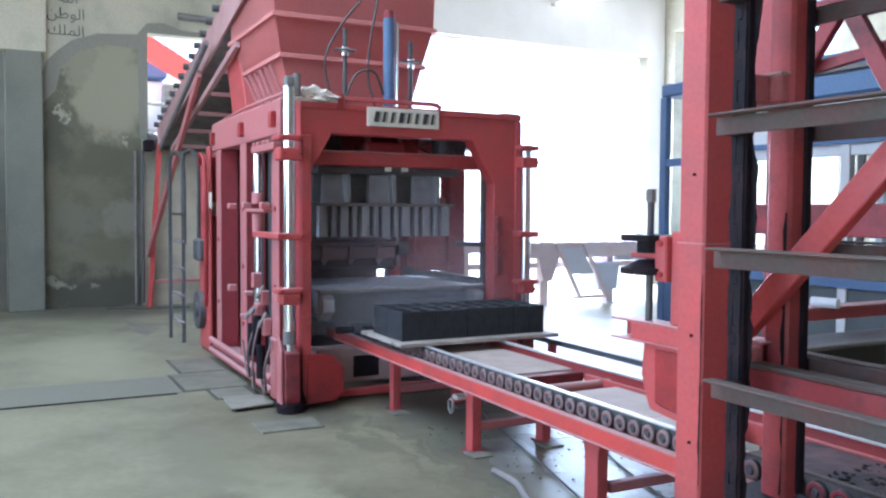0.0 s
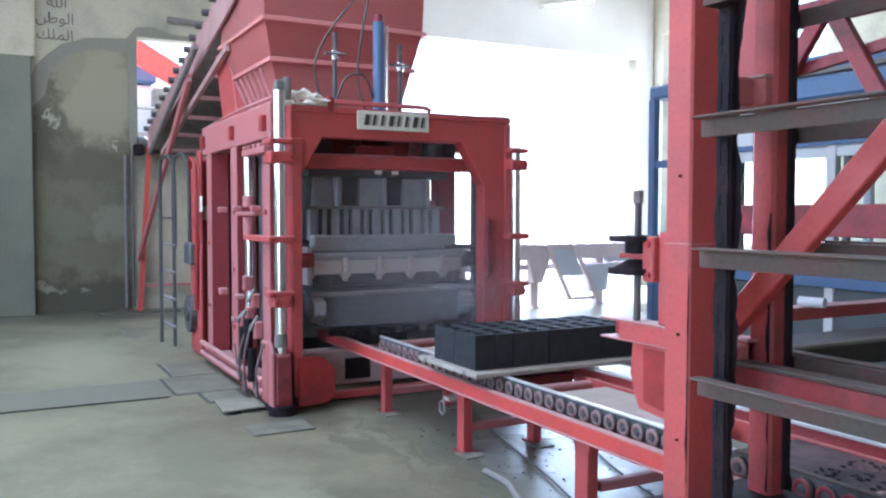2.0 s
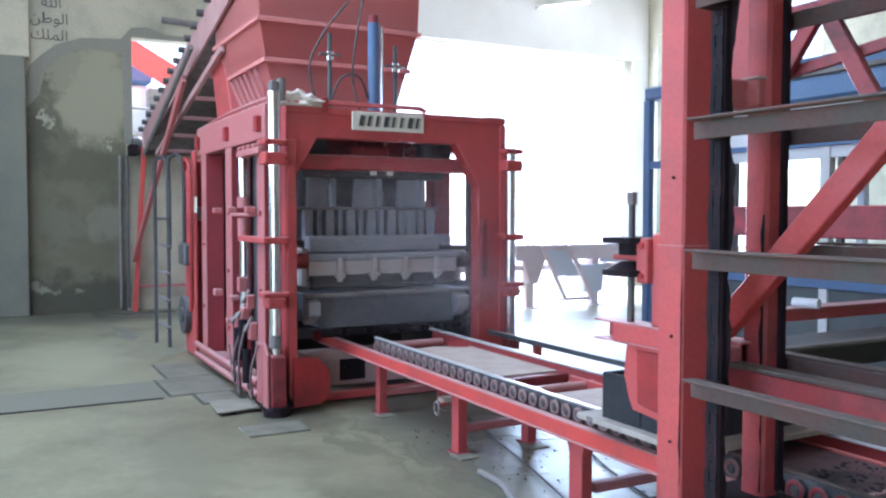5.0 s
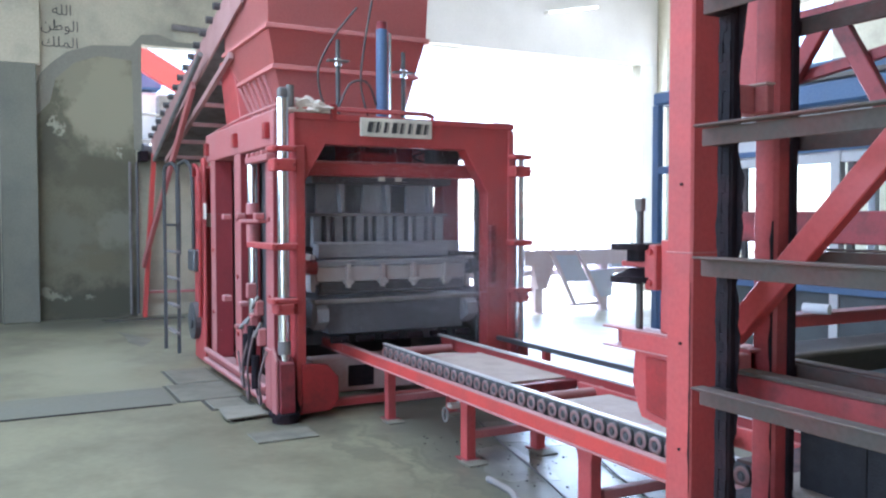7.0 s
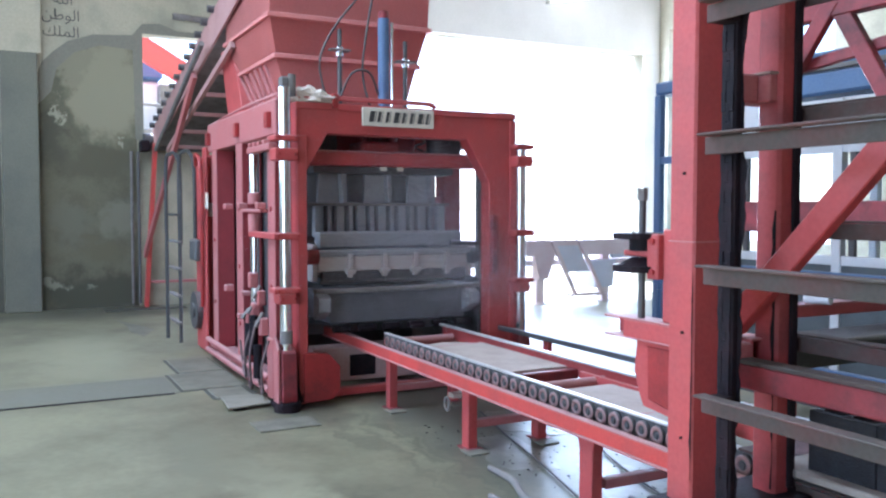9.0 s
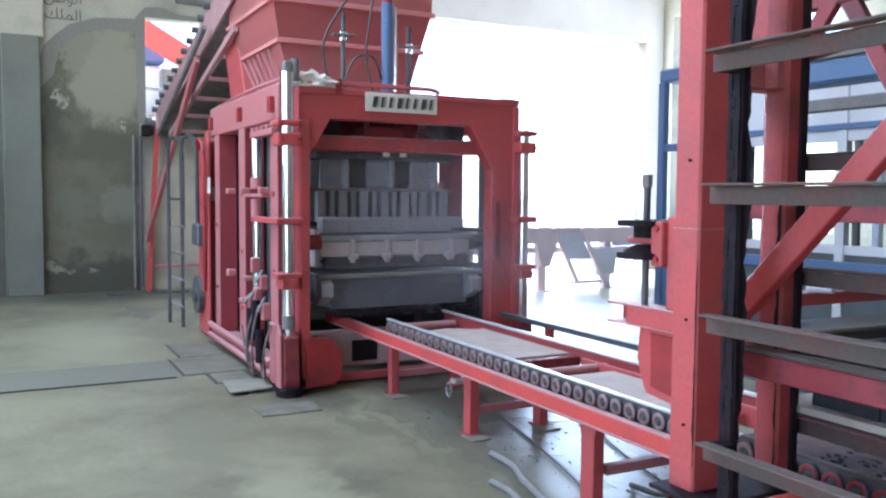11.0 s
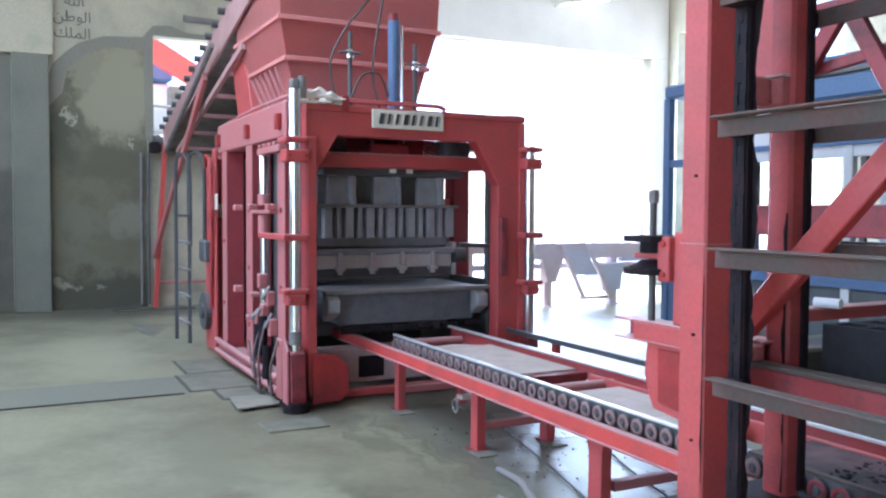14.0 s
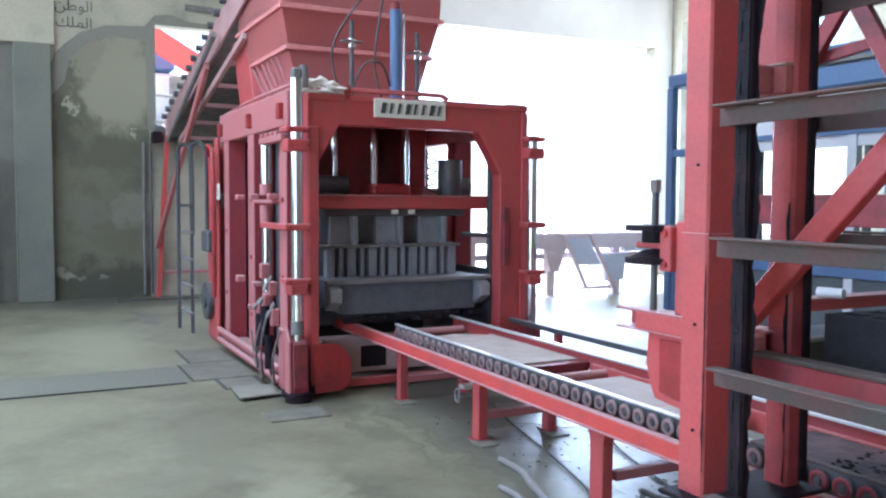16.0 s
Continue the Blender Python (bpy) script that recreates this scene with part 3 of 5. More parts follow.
# guide columns with their clamps
for y, z0, z1 in ((0.0, 0.34, 2.39), (2.05, 0.42, 2.05)):
    part("guide_column", rod((0.03, y, z0), (0.03, y, z1), 0.046, 24), CHROME, press, "chrome guide column", smooth=True)
    out = -0.06 if y < 1 else 0.06
    for z, w, h in ((2.02, 0.085, 0.04), (1.90, 0.08, 0.09), (1.30, 0.095, 0.05), (0.90, 0.095, 0.04), (0.84, 0.06, 0.08)):
        b = box(-0.05, 0.10, min(y - w, y - w + out * 0.2), y + w, z - h / 2, z + h / 2, 0.008)
        part("clamp", b, RED, press)
        for s in (-0.8, 0.8):
            part("bolt", rod((0.10, y + s * w, z), (0.115, y + s * w, z), 0.012, 6), RED_OIL, press)
    part("column_shoe", prism([(-0.09, 0.0), (0.10, 0.0), (0.12, 0.12), (0.10, 0.44), (-0.06, 0.52), (-0.10, 0.30)], 1, y - 0.058, y + 0.058, bevel=0.008), RED_DIRTY_SHADED, press, "oily dark red column foot")
    part("column_bolt", rod((0.05, y, 0.0), (0.05, y, 0.07), 0.10, 12), GREASE, press)
part("column_sleeve", rod((0.03, 0.0, 0.50), (0.03, 0.0, 0.60), 0.0475, 24), STEEL, press, "cement-crusted end of the column", smooth=True)
part("grease_collar", prism([(-0.11, -0.09), (0.13, -0.095), (0.135, 0.02), (0.13, 0.095), (0.02, 0.10), (-0.10, 0.09)], 2, 0.0, 0.085, bevel=0.03), GREASE, press, "lump of black grease at the foot")
part("grease_run", prism([(0.035, 0.05), (0.06, 0.10), (0.075, 0.20), (0.085, 0.42), (0.095, 0.16), (0.11, 0.10), (0.125, 0.05)], 0, 0.0505, 0.0525), GREASE, press)
part("shoe_fin", prism([(-0.02, 0.02), (0.10, 0.04), (0.09, 0.46), (0.0, 0.56), (-0.02, 0.50)], 1, -0.085, -0.066, bevel=0.004), RED_SIDE, press, "dusty pink-red fin")
part("shoe_plate", box(-0.24, -0.09, -0.07, -0.05, 0.06, 0.52, 0.006), RED_SIDE, press, "dusty pink-red side plate")
for x, z, w, h in ((-0.92, 1.525, 0.03, 0.05), (-0.36, 1.525, 0.03, 0.05), (-0.60, 0.93, 0.03, 0.12), (-0.86, 0.80, 0.04, 0.04), (-0.50, 0.74, 0.045, 0.035), (-0.98, 0.60, 0.04, 0.04), (-1.42, 1.52, 0.04, 0.05), (-1.42, 0.80, 0.04, 0.06)):
    part("fitting", box(x - w, x + w, -0.115, -0.04, z - h / 2, z + h / 2, 0.008), RED_SIDE, press, "dusty pinkish fitting")
for x, z in ((-0.55, 0.52), (-0.70, 0.44), (-0.44, 0.30)):
    part("valve_body", rod((x, -0.09, z - 0.13), (x, -0.09, z + 0.13), 0.036, 12), GREASE, press, "oil-blackened valve", smooth=True)
part("name_plate", box(-2.62, -2.50, -0.032, -0.022, 1.50, 1.66, 0.002), SIGN, press, "small pale plate")
part("front_post", box(-0.02, 0.03, 0.10, 0.17, 0.1, 2.05, 0.006), RED, press)
part("valve_block", box(-0.03, 0.05, -0.03, 0.03, 2.39, 2.47, 0.012), STEEL, press, "grimy valve block")
part("valve_cap", rod((0.02, 0.06, 2.33), (0.02, 0.06, 2.49), 0.03, 12), STEEL, press, smooth=True)
rag = bmesh.new()
bmesh.ops.create_icosphere(rag, subdivisions=4, radius=1.0)
for v in rag.verts:
    q = 1 + 0.5 * noise.noise(v.co * 2.3) + 0.2 * noise.noise(v.co * 6)
    v.co = (-0.06 + 0.09 * v.co.x * q, 0.27 + 0.16 * v.co.y * q, max(2.301, 2.325 + (0.075 - 0.05 * v.co.y) * v.co.z * q))
part("rag", rag, CLOTH, press, "crumpled pale rag on the top beam", smooth=True)
# hydraulic side cylinder and small valves on the near side
part("side_cylinder", rod((-0.72, -0.03, 1.62), (-0.72, -0.03, 2.02), 0.042, 18), CHROME, press, "chrome cylinder", smooth=True)
part("side_cylinder", rod((-0.72, -0.03, 0.72), (-0.72, -0.03, 1.38), 0.038, 18), CHROME, press, "chrome cylinder", smooth=True)
part("cylinder_head", rod((-0.72, -0.03, 1.54), (-0.72, -0.03, 1.63), 0.052, 18), RED_SIDE, press, smooth=True)
part("cylinder_head", rod((-0.72, -0.03, 1.31), (-0.72, -0.03, 1.46), 0.050, 18), RED_SIDE, press, smooth=True)
part("cylinder_bracket", box(-0.92, -0.34, -0.09, -0.02, 1.472, 1.50, 0.006), RED_SIDE, press, "dusty pink bracket")
part("cylinder_bracket", box(-0.68, -0.05, -0.10, -0.03, 1.94, 1.99, 0.006), RED_SIDE, press, "dusty pink bracket")
part("cylinder_bracket", box(-0.69, -0.05, -0.09, -0.02, 1.275, 1.32, 0.006), RED, press)
for x in (-0.60, -0.46, -0.32, -0.18):
    part("bracket_tooth", box(x - 0.03, x + 0.03, -0.105, -0.03, 1.99, 2.02, 0.004), RED_SIDE, press)
for x, z, h in ((-0.45, 0.80, 0.12), (-0.62, 0.66, 0.12), (-0.38, 0.58, 0.14), (-0.80, 0.60, 0.10)):
    part("valve", box(x - 0.035, x + 0.025, -0.09, -0.02, z - h / 2, z + h / 2, 0.01), RED_SIDE, press)
    part("valve_stem", rod((x, -0.12, z), (x, -0.06, z + h * 0.8), 0.016, 10), STEEL, press)
for x, top, low in ((-0.50, 0.62, 0.10), (-0.66, 0.55, 0.16), (-0.16, 0.50, 0.12)):
    part("hydraulic_hose", pipe([(x, -0.08, top), (x + 0.05, -0.15, (top + low) / 2), (x + 0.02, -0.13, low), (x - 0.25, -0.08, low - 0.02), (x - 0.42, -0.07, low + 0.22)], 0.0095), DUSTY_HOSE, press, smooth=True)
for z, y in ((2.36, -0.0), (2.39, 0.05), (2.37, 0.11)):
    part("oil_pipe", pipe([(-2.5, y, z - 0.04), (-1.4, y, z), (-0.2, y, z), (-0.05, y + 0.03, z)], 0.011), RED_SIDE, press, smooth=True)
for z, x in ((2.35, -0.05), (2.33, -0.01)):
    part("oil_pipe", pipe([(x, 0.12, z), (x, 0.7, z), (x, 1.22, z), (x - 0.06, 1.27, z - 0.02)], 0.011), RED, press, smooth=True)
for x, z in ((-2.2, 0.6), (-2.2, 1.2), (-1.24, 0.5), (-1.24, 1.0), (-1.24, 1.5), (-0.25, 0.9), (-0.25, 1.5)):
    part("bolt", rod((x, -0.035, z), (x, -0.018, z), 0.02, 8), RED_OIL, press)
# dark sheet added where only shade shows between the side posts
part("shade_sheet", box(-2.3, -0.6, 0.17, 0.20, 0.2, 2.0, 0.01), DARK_STEEL, press, "added dark sheet standing for the shade inside the press")
part("pipe_clip", box(-0.03, 0.02, 0.38, 0.43, 2.26, 2.37), RED_OIL, press)
for z in (0.10, 0.20):
    part("skid_pipe", rod((-2.45, -0.05, z), (-0.25, -0.05, z), 0.028, 10), RED_SIDE, press, smooth=True)
# lower body behind the conveyor
part("lower_body", box(-0.40, -0.22, 0.30, 1.70, 0.12, 0.40, 0.01), DUSTED, press, "lower body under thick pinkish dust")
# black patch on the face stands for the shade in an access hole
part("hole_shade_patch", box(-0.222, -0.212, 0.60, 0.82, 0.16, 0.33, 0.003), GREASE, press)
part("lower_rail", box(-0.20, -0.12, 0.42, 1.70, 0.03, 0.09, 0.006), RED, press)
part("vibrating_table", box(-1.60, -0.95, 0.42, 1.78, 0.40, 0.50, 0.01), MOULD, press)
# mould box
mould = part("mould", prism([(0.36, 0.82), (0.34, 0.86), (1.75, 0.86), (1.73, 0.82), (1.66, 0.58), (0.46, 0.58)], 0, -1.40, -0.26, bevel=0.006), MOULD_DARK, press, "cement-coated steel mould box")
part("mould_lip", box(-0.26, -0.16, 0.30, 1.78, 0.835, 0.87, 0.006), STEEL, mould)
for y in (0.36, 1.69):
    part("mould_horn", prism([(-0.26, 0.62), (-0.12, 0.70), (-0.12, 0.80), (-0.26, 0.86)], 1, y - 0.05, y + 0.05, bevel=0.006), MOULD, mould)
for k in range(6):
    y = 0.52 + k * 0.22
    part("mould_roller", rod((-0.20, y - 0.07, 0.545), (-0.20, y + 0.07, 0.545), 0.028, 12), GREASE, mould, smooth=True)
part("side_bracket", box(-0.5, -0.2, 1.83, 1.90, 0.5, 0.75, 0.01), DARK_STEEL, press)
part("filler_rail", rod((-0.2, 1.50, 1.22), (-0.2, 1.92, 1.20), 0.02, 10), DARK_STEEL, press)
part("filler_rail", rod((-0.2, 1.90, 1.20), (-0.2, 1.90, 0.80), 0.02, 10), DARK_STEEL, press)
# dark sheets added to stop doorway light showing through the press
part("low_light_stop", box(-1.70, -1.62, 0.30, 1.82, 0.02, 0.56, 0.006), DARK_STEEL, press)
part("rear_light_stop", box(-2.745, -2.72, 0.20, 1.84, 0.30, 2.2, 0.004), DARK_STEEL, press)
part("shade_sheet", box(-2.1, -0.36, 1.895, 1.92, 0.17, 0.90, 0.01), DARK_STEEL, press, "added dark sheet standing for the shade inside the press")
part("rear_rail", box(-2.74, -2.36, 0.20, 0.24, 0.86, 0.92, 0.004), RED_OIL, press)
# inner tie rods
for y in (0.62, 0.98, 1.30):
    part("tie_rod", rod((-0.9, y, 1.62), (-0.9, y, 2.3), 0.028, 14), CHROME, press, smooth=True)
part("back_housing", box(-2.2, -1.3, 0.5, 1.20, 1.45, 2.25, 0.02), RED_OIL, press)
part("back_housing", box(-2.2, -1.3, 1.42, 1.70, 1.45, 2.25, 0.02), RED_OIL, press)
part("roof_plate", box(-2.4, -0.16, 0.15, 1.93, 2.24, 2.29, 0.004), RED, press)

# hopper
H_LOW, H_MID, H_TOP, H_UP = (-2.3, -1.35, 0.48, 1.56, 2.30), (-2.62, -1.32, 0.34, 1.72, 2.86), (-2.85, -1.24, 0.26, 1.80, 3.20), (-2.90, -1.20, 0.24, 1.84, 4.3)
hop = part("hopper", frustum(H_LOW, H_MID, thick=0.012), HOPPER, press, "dusty red steel hopper")
part("hopper_tier", frustum(H_MID, H_TOP, thick=0.012), HOPPER, hop)
part("hopper_tier", frustum(H_TOP, H_UP, thick=0.012), HOPPER, hop)
for r in (H_MID, H_TOP):
    b = box(r[0] + 0.005, r[1] - 0.005, r[2] - 0.03, r[2] + 0.005, r[4] - 0.02, r[4] + 0.02, 0.004)
    box(r[0] + 0.005, r[1] - 0.005, r[3] - 0.005, r[3] + 0.03, r[4] - 0.02, r[4] + 0.02, 0.004, b)
    box(r[1] - 0.005, r[1] + 0.03, r[2] - 0.03, r[3] + 0.03, r[4] - 0.021, r[4] + 0.021, 0.004, b)
    box(r[0] - 0.03, r[0] + 0.005, r[2] - 0.03, r[3] + 0.03, r[4] - 0.021, r[4] + 0.021, 0.004, b)
    part("hopper_rim", b, HOPPER, hop)
for k in range(6):
    f = k / 5
    a = (-2.55 + 1.0 * f * 0.9, 0.33, 2.83)
    c = (-2.28 + 0.85 * f * 0.9, 0.465, 2.34)
    part("rib", bar(a, c, 0.03, 0.012, (0, 1, 0)), RED_SIDE, hop)
part("chute", prism([(-2.9, 2.3), (-2.3, 2.3), (-2.6, 2.9), (-2.9, 3.2), (-3.3, 3.2)], 1, 0.30, 1.7, bevel=0.01), RED, hop)

# cylinders and rods standing on the press
ram = part("lift_cylinder", rod((-0.45, 1.0, 2.33), (-0.45, 1.0, 3.08), 0.048, 20), BLUE, press, "blue hydraulic cylinder", smooth=True)
part("piston_rod", rod((-0.43, 1.065, 2.33), (-0.43, 1.065, 3.05), 0.012, 10), CHROME, ram, smooth=True)
part("cylinder_cap", rod((-0.45, 1.0, 3.08), (-0.45, 1.0, 3.14), 0.042, 16), RED_DIRTY_SHADED, ram, smooth=True)
for y, top in ((0.63, 2.97), (1.22, 2.92)):
    r_ = part("guide_rod", rod((-0.5, y, 2.29), (-0.5, y, top), 0.019, 14), DARK_STEEL, press, "dark guide rod", smooth=True)
    part("collar", rod((-0.5, y, top - 0.22), (-0.5, y, top - 0.15), 0.03, 14), CHROME, r_, smooth=True)
    part("rod_bracket", box(-0.54, -0.46, y - 0.09, y + 0.09, top - 0.18, top - 0.165), STEEL, r_)
for pts in ([(-0.5, 0.55, 2.33), (-0.52, 0.48, 2.55), (-0.5, 0.47, 2.75), (-0.5, 0.6, 3.0), (-0.5, 0.8, 3.25)],
            [(-0.4, 0.86, 2.33), (-0.42, 0.80, 2.6), (-0.4, 0.82, 2.9), (-0.42, 0.9, 3.3)],
            [(-0.45, 0.95, 2.45), (-0.4, 0.85, 2.62), (-0.42, 0.70, 2.6), (-0.45, 0.6, 2.36)]):
    part("top_hose", pipe(pts, 0.0095), RUBBER, press, smooth=True)

# sign board: dark slanted strokes on cream
sign = part("sign_board", box(0.0, 0.018, 0.62, 1.235, 2.14, 2.285, 0.004), SIGN, press, "cream sign board with dark slanted marks")
for k in range(8):
    y = 0.672 + k * 0.069
    w = 0.024 if k % 3 else 0.040
    part("mark", prism([(y, 2.172), (y + w, 2.172), (y + w + 0.016, 2.255), (y + 0.016, 2.255)], 0, 0.018, 0.021), INK, sign)
    part("mark", prism([(y + w + 0.008, 2.172), (y + w + 0.013, 2.172), (y + w + 0.029, 2.255), (y + w + 0.024, 2.255)], 0, 0.018, 0.021), INK, sign)

# ---- tamper head, which comes down into the mould ----
head = thing("tamper_head", "dark cement-coated press head under a red cross beam", "press head", (-0.4, 1.06, 1.9))
cross = part("cross_beam", box(-0.52, -0.30, 0.20, 1.92, 1.85, 1.96, 0.01), RED, head, "red cross beam")
part("beam_flange", box(-0.30, -0.26, 0.20, 1.92, 1.95, 1.965, 0.004), RED_SIDE, cross)
part("head_top", box(-1.2, -0.45, 0.38, 1.66, 1.79, 1.85, 0.006), DARK_STEEL, head)
for k in range(6):
    y = 0.46 + k * 0.205
    part("stiffener", prism([(y, 1.55), (y + 0.21, 1.55), (y + 0.18, 1.80), (y + 0.01, 1.80)], 0, -0.62, -0.58, bevel=0.003) if k % 2 == 0 else prism([(y - 0.01, 1.55), (y + 0.02, 1.55), (y + 0.02, 1.80), (y - 0.03, 1.80)], 0, -1.1, -0.50, bevel=0.003), MOULD, head)
part("head_core", box(-1.15, -0.75, 0.43, 1.64, 1.55, 1.80, 0.01), MOULD, head)
part("end_plate", box(-1.17, -1.13, 1.58, 1.82, 1.53, 1.85, 0.004), MOULD, head)
part("punch_plate", box(-1.25, -0.48, 0.33, 1.64, 1.525, 1.55, 0.004), STEEL, head)
for row, x in enumerate((-0.56, -0.80, -1.05)):
    for k in range(13):
        y = 0.455 + k * 0.094
        wide = 0.036 if k % 2 == 0 else 0.018
        b = box(x - 0.05, x + 0.03, y - wide, y + wide, 1.27, 1.525, 0.004)
        part("punch", b, MOULD, head)
for y in (0.36, 1.52):
    part("vibrator_motor", rod((-0.62, y, 2.04), (-0.62, y + 0.26, 2.04), 0.085, 18), DARK_STEEL, head, "dark vibrator motor", smooth=True)
    part("motor_foot", box(-0.70, -0.54, y + 0.04, y + 0.22, 1.95, 1.98, 0.004), DARK_STEEL, head)
part("vibrator_motor", rod((-0.62, 1.60, 1.97), (-0.62, 1.60, 2.28), 0.11, 20), DARK_STEEL, head, "upright dark motor", smooth=True)
part("motor_block", box(-0.75, -0.45, 0.80, 1.15, 1.96, 2.06, 0.02), RED_OIL, head)
part("spring_hose", pipe([(-0.5 + 0.0, 1.36 + 0.05 * (-1) ** k, 1.99 + 0.045 * k) for k in range(9)], 0.009), RUBBER, head, "black coiled hose", smooth=True)
for y in (0.9, 1.05):
    part("tag", box(-0.30, -0.295, y, y + 0.06, 1.81, 1.845, 0.002), SIGN, head)

# ---- filling carriage, which slides over the mould ----
feed = thing("filling_carriage", "cement-crusted filling carriage with ribbed front", "carriage", (-0.3, 1.06, 1.0))
part("front_wall", box(-0.34, -0.28, 0.36, 1.70, 1.00, 1.12, 0.008), CARRIAGE, feed, "crusted front wall")
part("top_lip", box(-0.40, -0.26, 0.34, 1.74, 1.12, 1.17, 0.01), MOULD, feed)
part("upper_wall", box(-0.50, -0.40, 0.40, 1.72, 1.17, 1.315, 0.02), MOULD, feed)
part("skirt", box(-0.36, -0.30, 0.40, 1.70, 0.91, 1.00, 0.008), DARK_STEEL, feed)
part("wiper", box(-0.32, -0.27, 0.38, 1.68, 0.895, 0.925, 0.006), RUBBER, feed)
for y in (0.62, 0.92, 1.20, 1.50):
    part("front_rib", box(-0.28, -0.24, y - 0.02, y + 0.02, 0.95, 1.14, 0.005), CARRIAGE, feed)
    part("rib_foot", box(-0.28, -0.225, y - 0.04, y + 0.04, 0.98, 1.02, 0.005), CARRIAGE, feed)
for y in (0.34, 1.74):
    part("side_wall", box(-1.0, -0.30, y - 0.02, y + 0.02, 0.92, 1.22, 0.006), CARRIAGE, feed)
part("end_bumper", rod((-0.30, 1.72, 1.10), (-0.30, 1.84, 1.10), 0.07, 14), DARK_STEEL, feed, smooth=True)
part("end_bumper", rod((-0.30, 0.24, 1.12), (-0.30, 0.36, 1.12), 0.06, 14), RED_OIL, feed, smooth=True)
part("back_wall", box(-1.02, -0.98, 0.36, 1.74, 0.92, 1.22, 0.006), CARRIAGE, feed)

# ---- roller conveyor from the press through the elevator ----
conv = thing("roller_conveyor", "red roller conveyor on legs leading from the press to the elevator", "conveyor", (1.6, 1.0, 0))
near = part("side_channel", box(-0.85, 6.0, 0.600, 0.612, 0.413, 0.482, 0.003), ORANGE, conv, "bright red side channel")
part("channel_flange", box(-0.85, 6.0, 0.585, 0.66, 0.405, 0.413, 0.002), RED_SIDE, near)
part("channel_flange", box(-0.85, 6.0, 0.600, 0.645, 0.482, 0.488, 0.002), RED_SIDE, near)
part("wheel_strip", box(0.15, 6.0, 0.745, 0.76, 0.43, 0.541, 0.002), DARK_STEEL, conv)
part("top_strip", box(0.15, 3.7, 0.738, 0.766, 0.541, 0.552, 0.002), BRIGHT_STEEL, conv, "steel strip, reflected daylight put into its colour")
# same strip, darker through the elevator
part("top_strip", box(3.7, 6.0, 0.738, 0.766, 0.541, 0.552, 0.002), CARRIER, conv, "darker brown steel strip")
wheel_bm = rod((0, -0.008, 0), (0, 0.008, 0), 0.043, 18)
rod((0, -0.014, 0), (0, -0.007, 0), 0.014, 10, wheel_bm)
wheel_mesh = bpy.data.meshes.new("wheel")
wheel_bm.to_mesh(wheel_mesh)
wheel_bm.free()
wheel_mesh.materials.append(DARK_STEEL)
rim_bm = bmesh.new()
rings = [[rim_bm.verts.new((r * math.cos(k * math.pi / 9), d, r * math.sin(k * math.pi / 9))) for k in range(18)] for r, d in ((0.041, -0.0085), (0.036, -0.0125), (0.025, -0.0125), (0.021, -0.0085))]
for a, c in zip(rings, rings[1:]):
    for k in range(18):
        rim_bm.faces.new((a[k], c[k], c[(k + 1) % 18], a[(k + 1) % 18]))
rim_mesh = bpy.data.meshes.new("wheel_face")
rim_bm.to_mesh(rim_mesh)
rim_bm.free()
rim_mesh.materials.append(WHEEL_RING)
# darker rim copy for grime and shade on wheels inside the elevator
shaded_rim_mesh = rim_mesh.copy()
shaded_rim_mesh.materials.clear()
shaded_rim_mesh.materials.append(RED_DIRTY_SHADED)
for k in range(57):
    w = new("wheel", wheel_mesh)
    w.parent = conv
    w.location = Vector((0.24 + 0.1 * k, 0.732, 0.492)) - conv.location
    f = new("wheel_face", rim_mesh if k < 36 else shaded_rim_mesh)
    f.parent = w
far = part("side_channel", box(-0.15, 6.0, 1.40, 1.42, 0.43, 0.54, 0.003), RED, conv)
part("top_strip", box(-0.15, 6.0, 1.365, 1.40, 0.53, 0.545, 0.002), BRIGHT_STEEL, far, "steel strip, reflected daylight put into its colour")
part("inner_channel", box(1.9, 6.0, 1.29, 1.32, 0.40, 0.50, 0.003), RED, conv)
guide = part("guide_rail", box(-0.3, 6.0, 1.86, 1.90, 0.475, 0.515, 0.004), DARK_STEEL, conv, "dark outer guide rail")
for x in (0.6, 2.0, 3.4, 4.8):
    part("guide_post", box(x, x + 0.06, 1.90, 1.95, 0.0, 0.50, 0.004), RED, guide)
for x in (0.1, 0.6, 2.05, 2.9, 4.2, 5.2):
    part("cross_tube", rod((x, 0.77, 0.46), (x, 1.36, 0.46), 0.035, 14), RED_SIDE, conv, smooth=True)
part("deck_board", prism([(0.53, 0.80), (0.45, 1.10), (0.60, 1.33), (0.53, 1.36), (1.68, 1.36), (1.68, 0.80)], 2, 0.475, 0.492, bevel=0.002), BOARD, conv, "dusty bare board between the rails")
part("deck_beam", box(1.69, 1.76, 0.77, 1.39, 0.42, 0.482, 0.005), RED_DIRTY_SHADED, conv)
part("deck_board", box(2.25, 3.20, 0.79, 1.26, 0.475, 0.492, 0.003), BOARD, conv, "pale board between the rails")
# this stretch is darker than the other deck boards
part("deck_board", box(3.55, 5.8, 0.79, 1.31, 0.475, 0.492, 0.003), DARK_BOARD, conv, "dusty pinkish board strewn with crumbs")
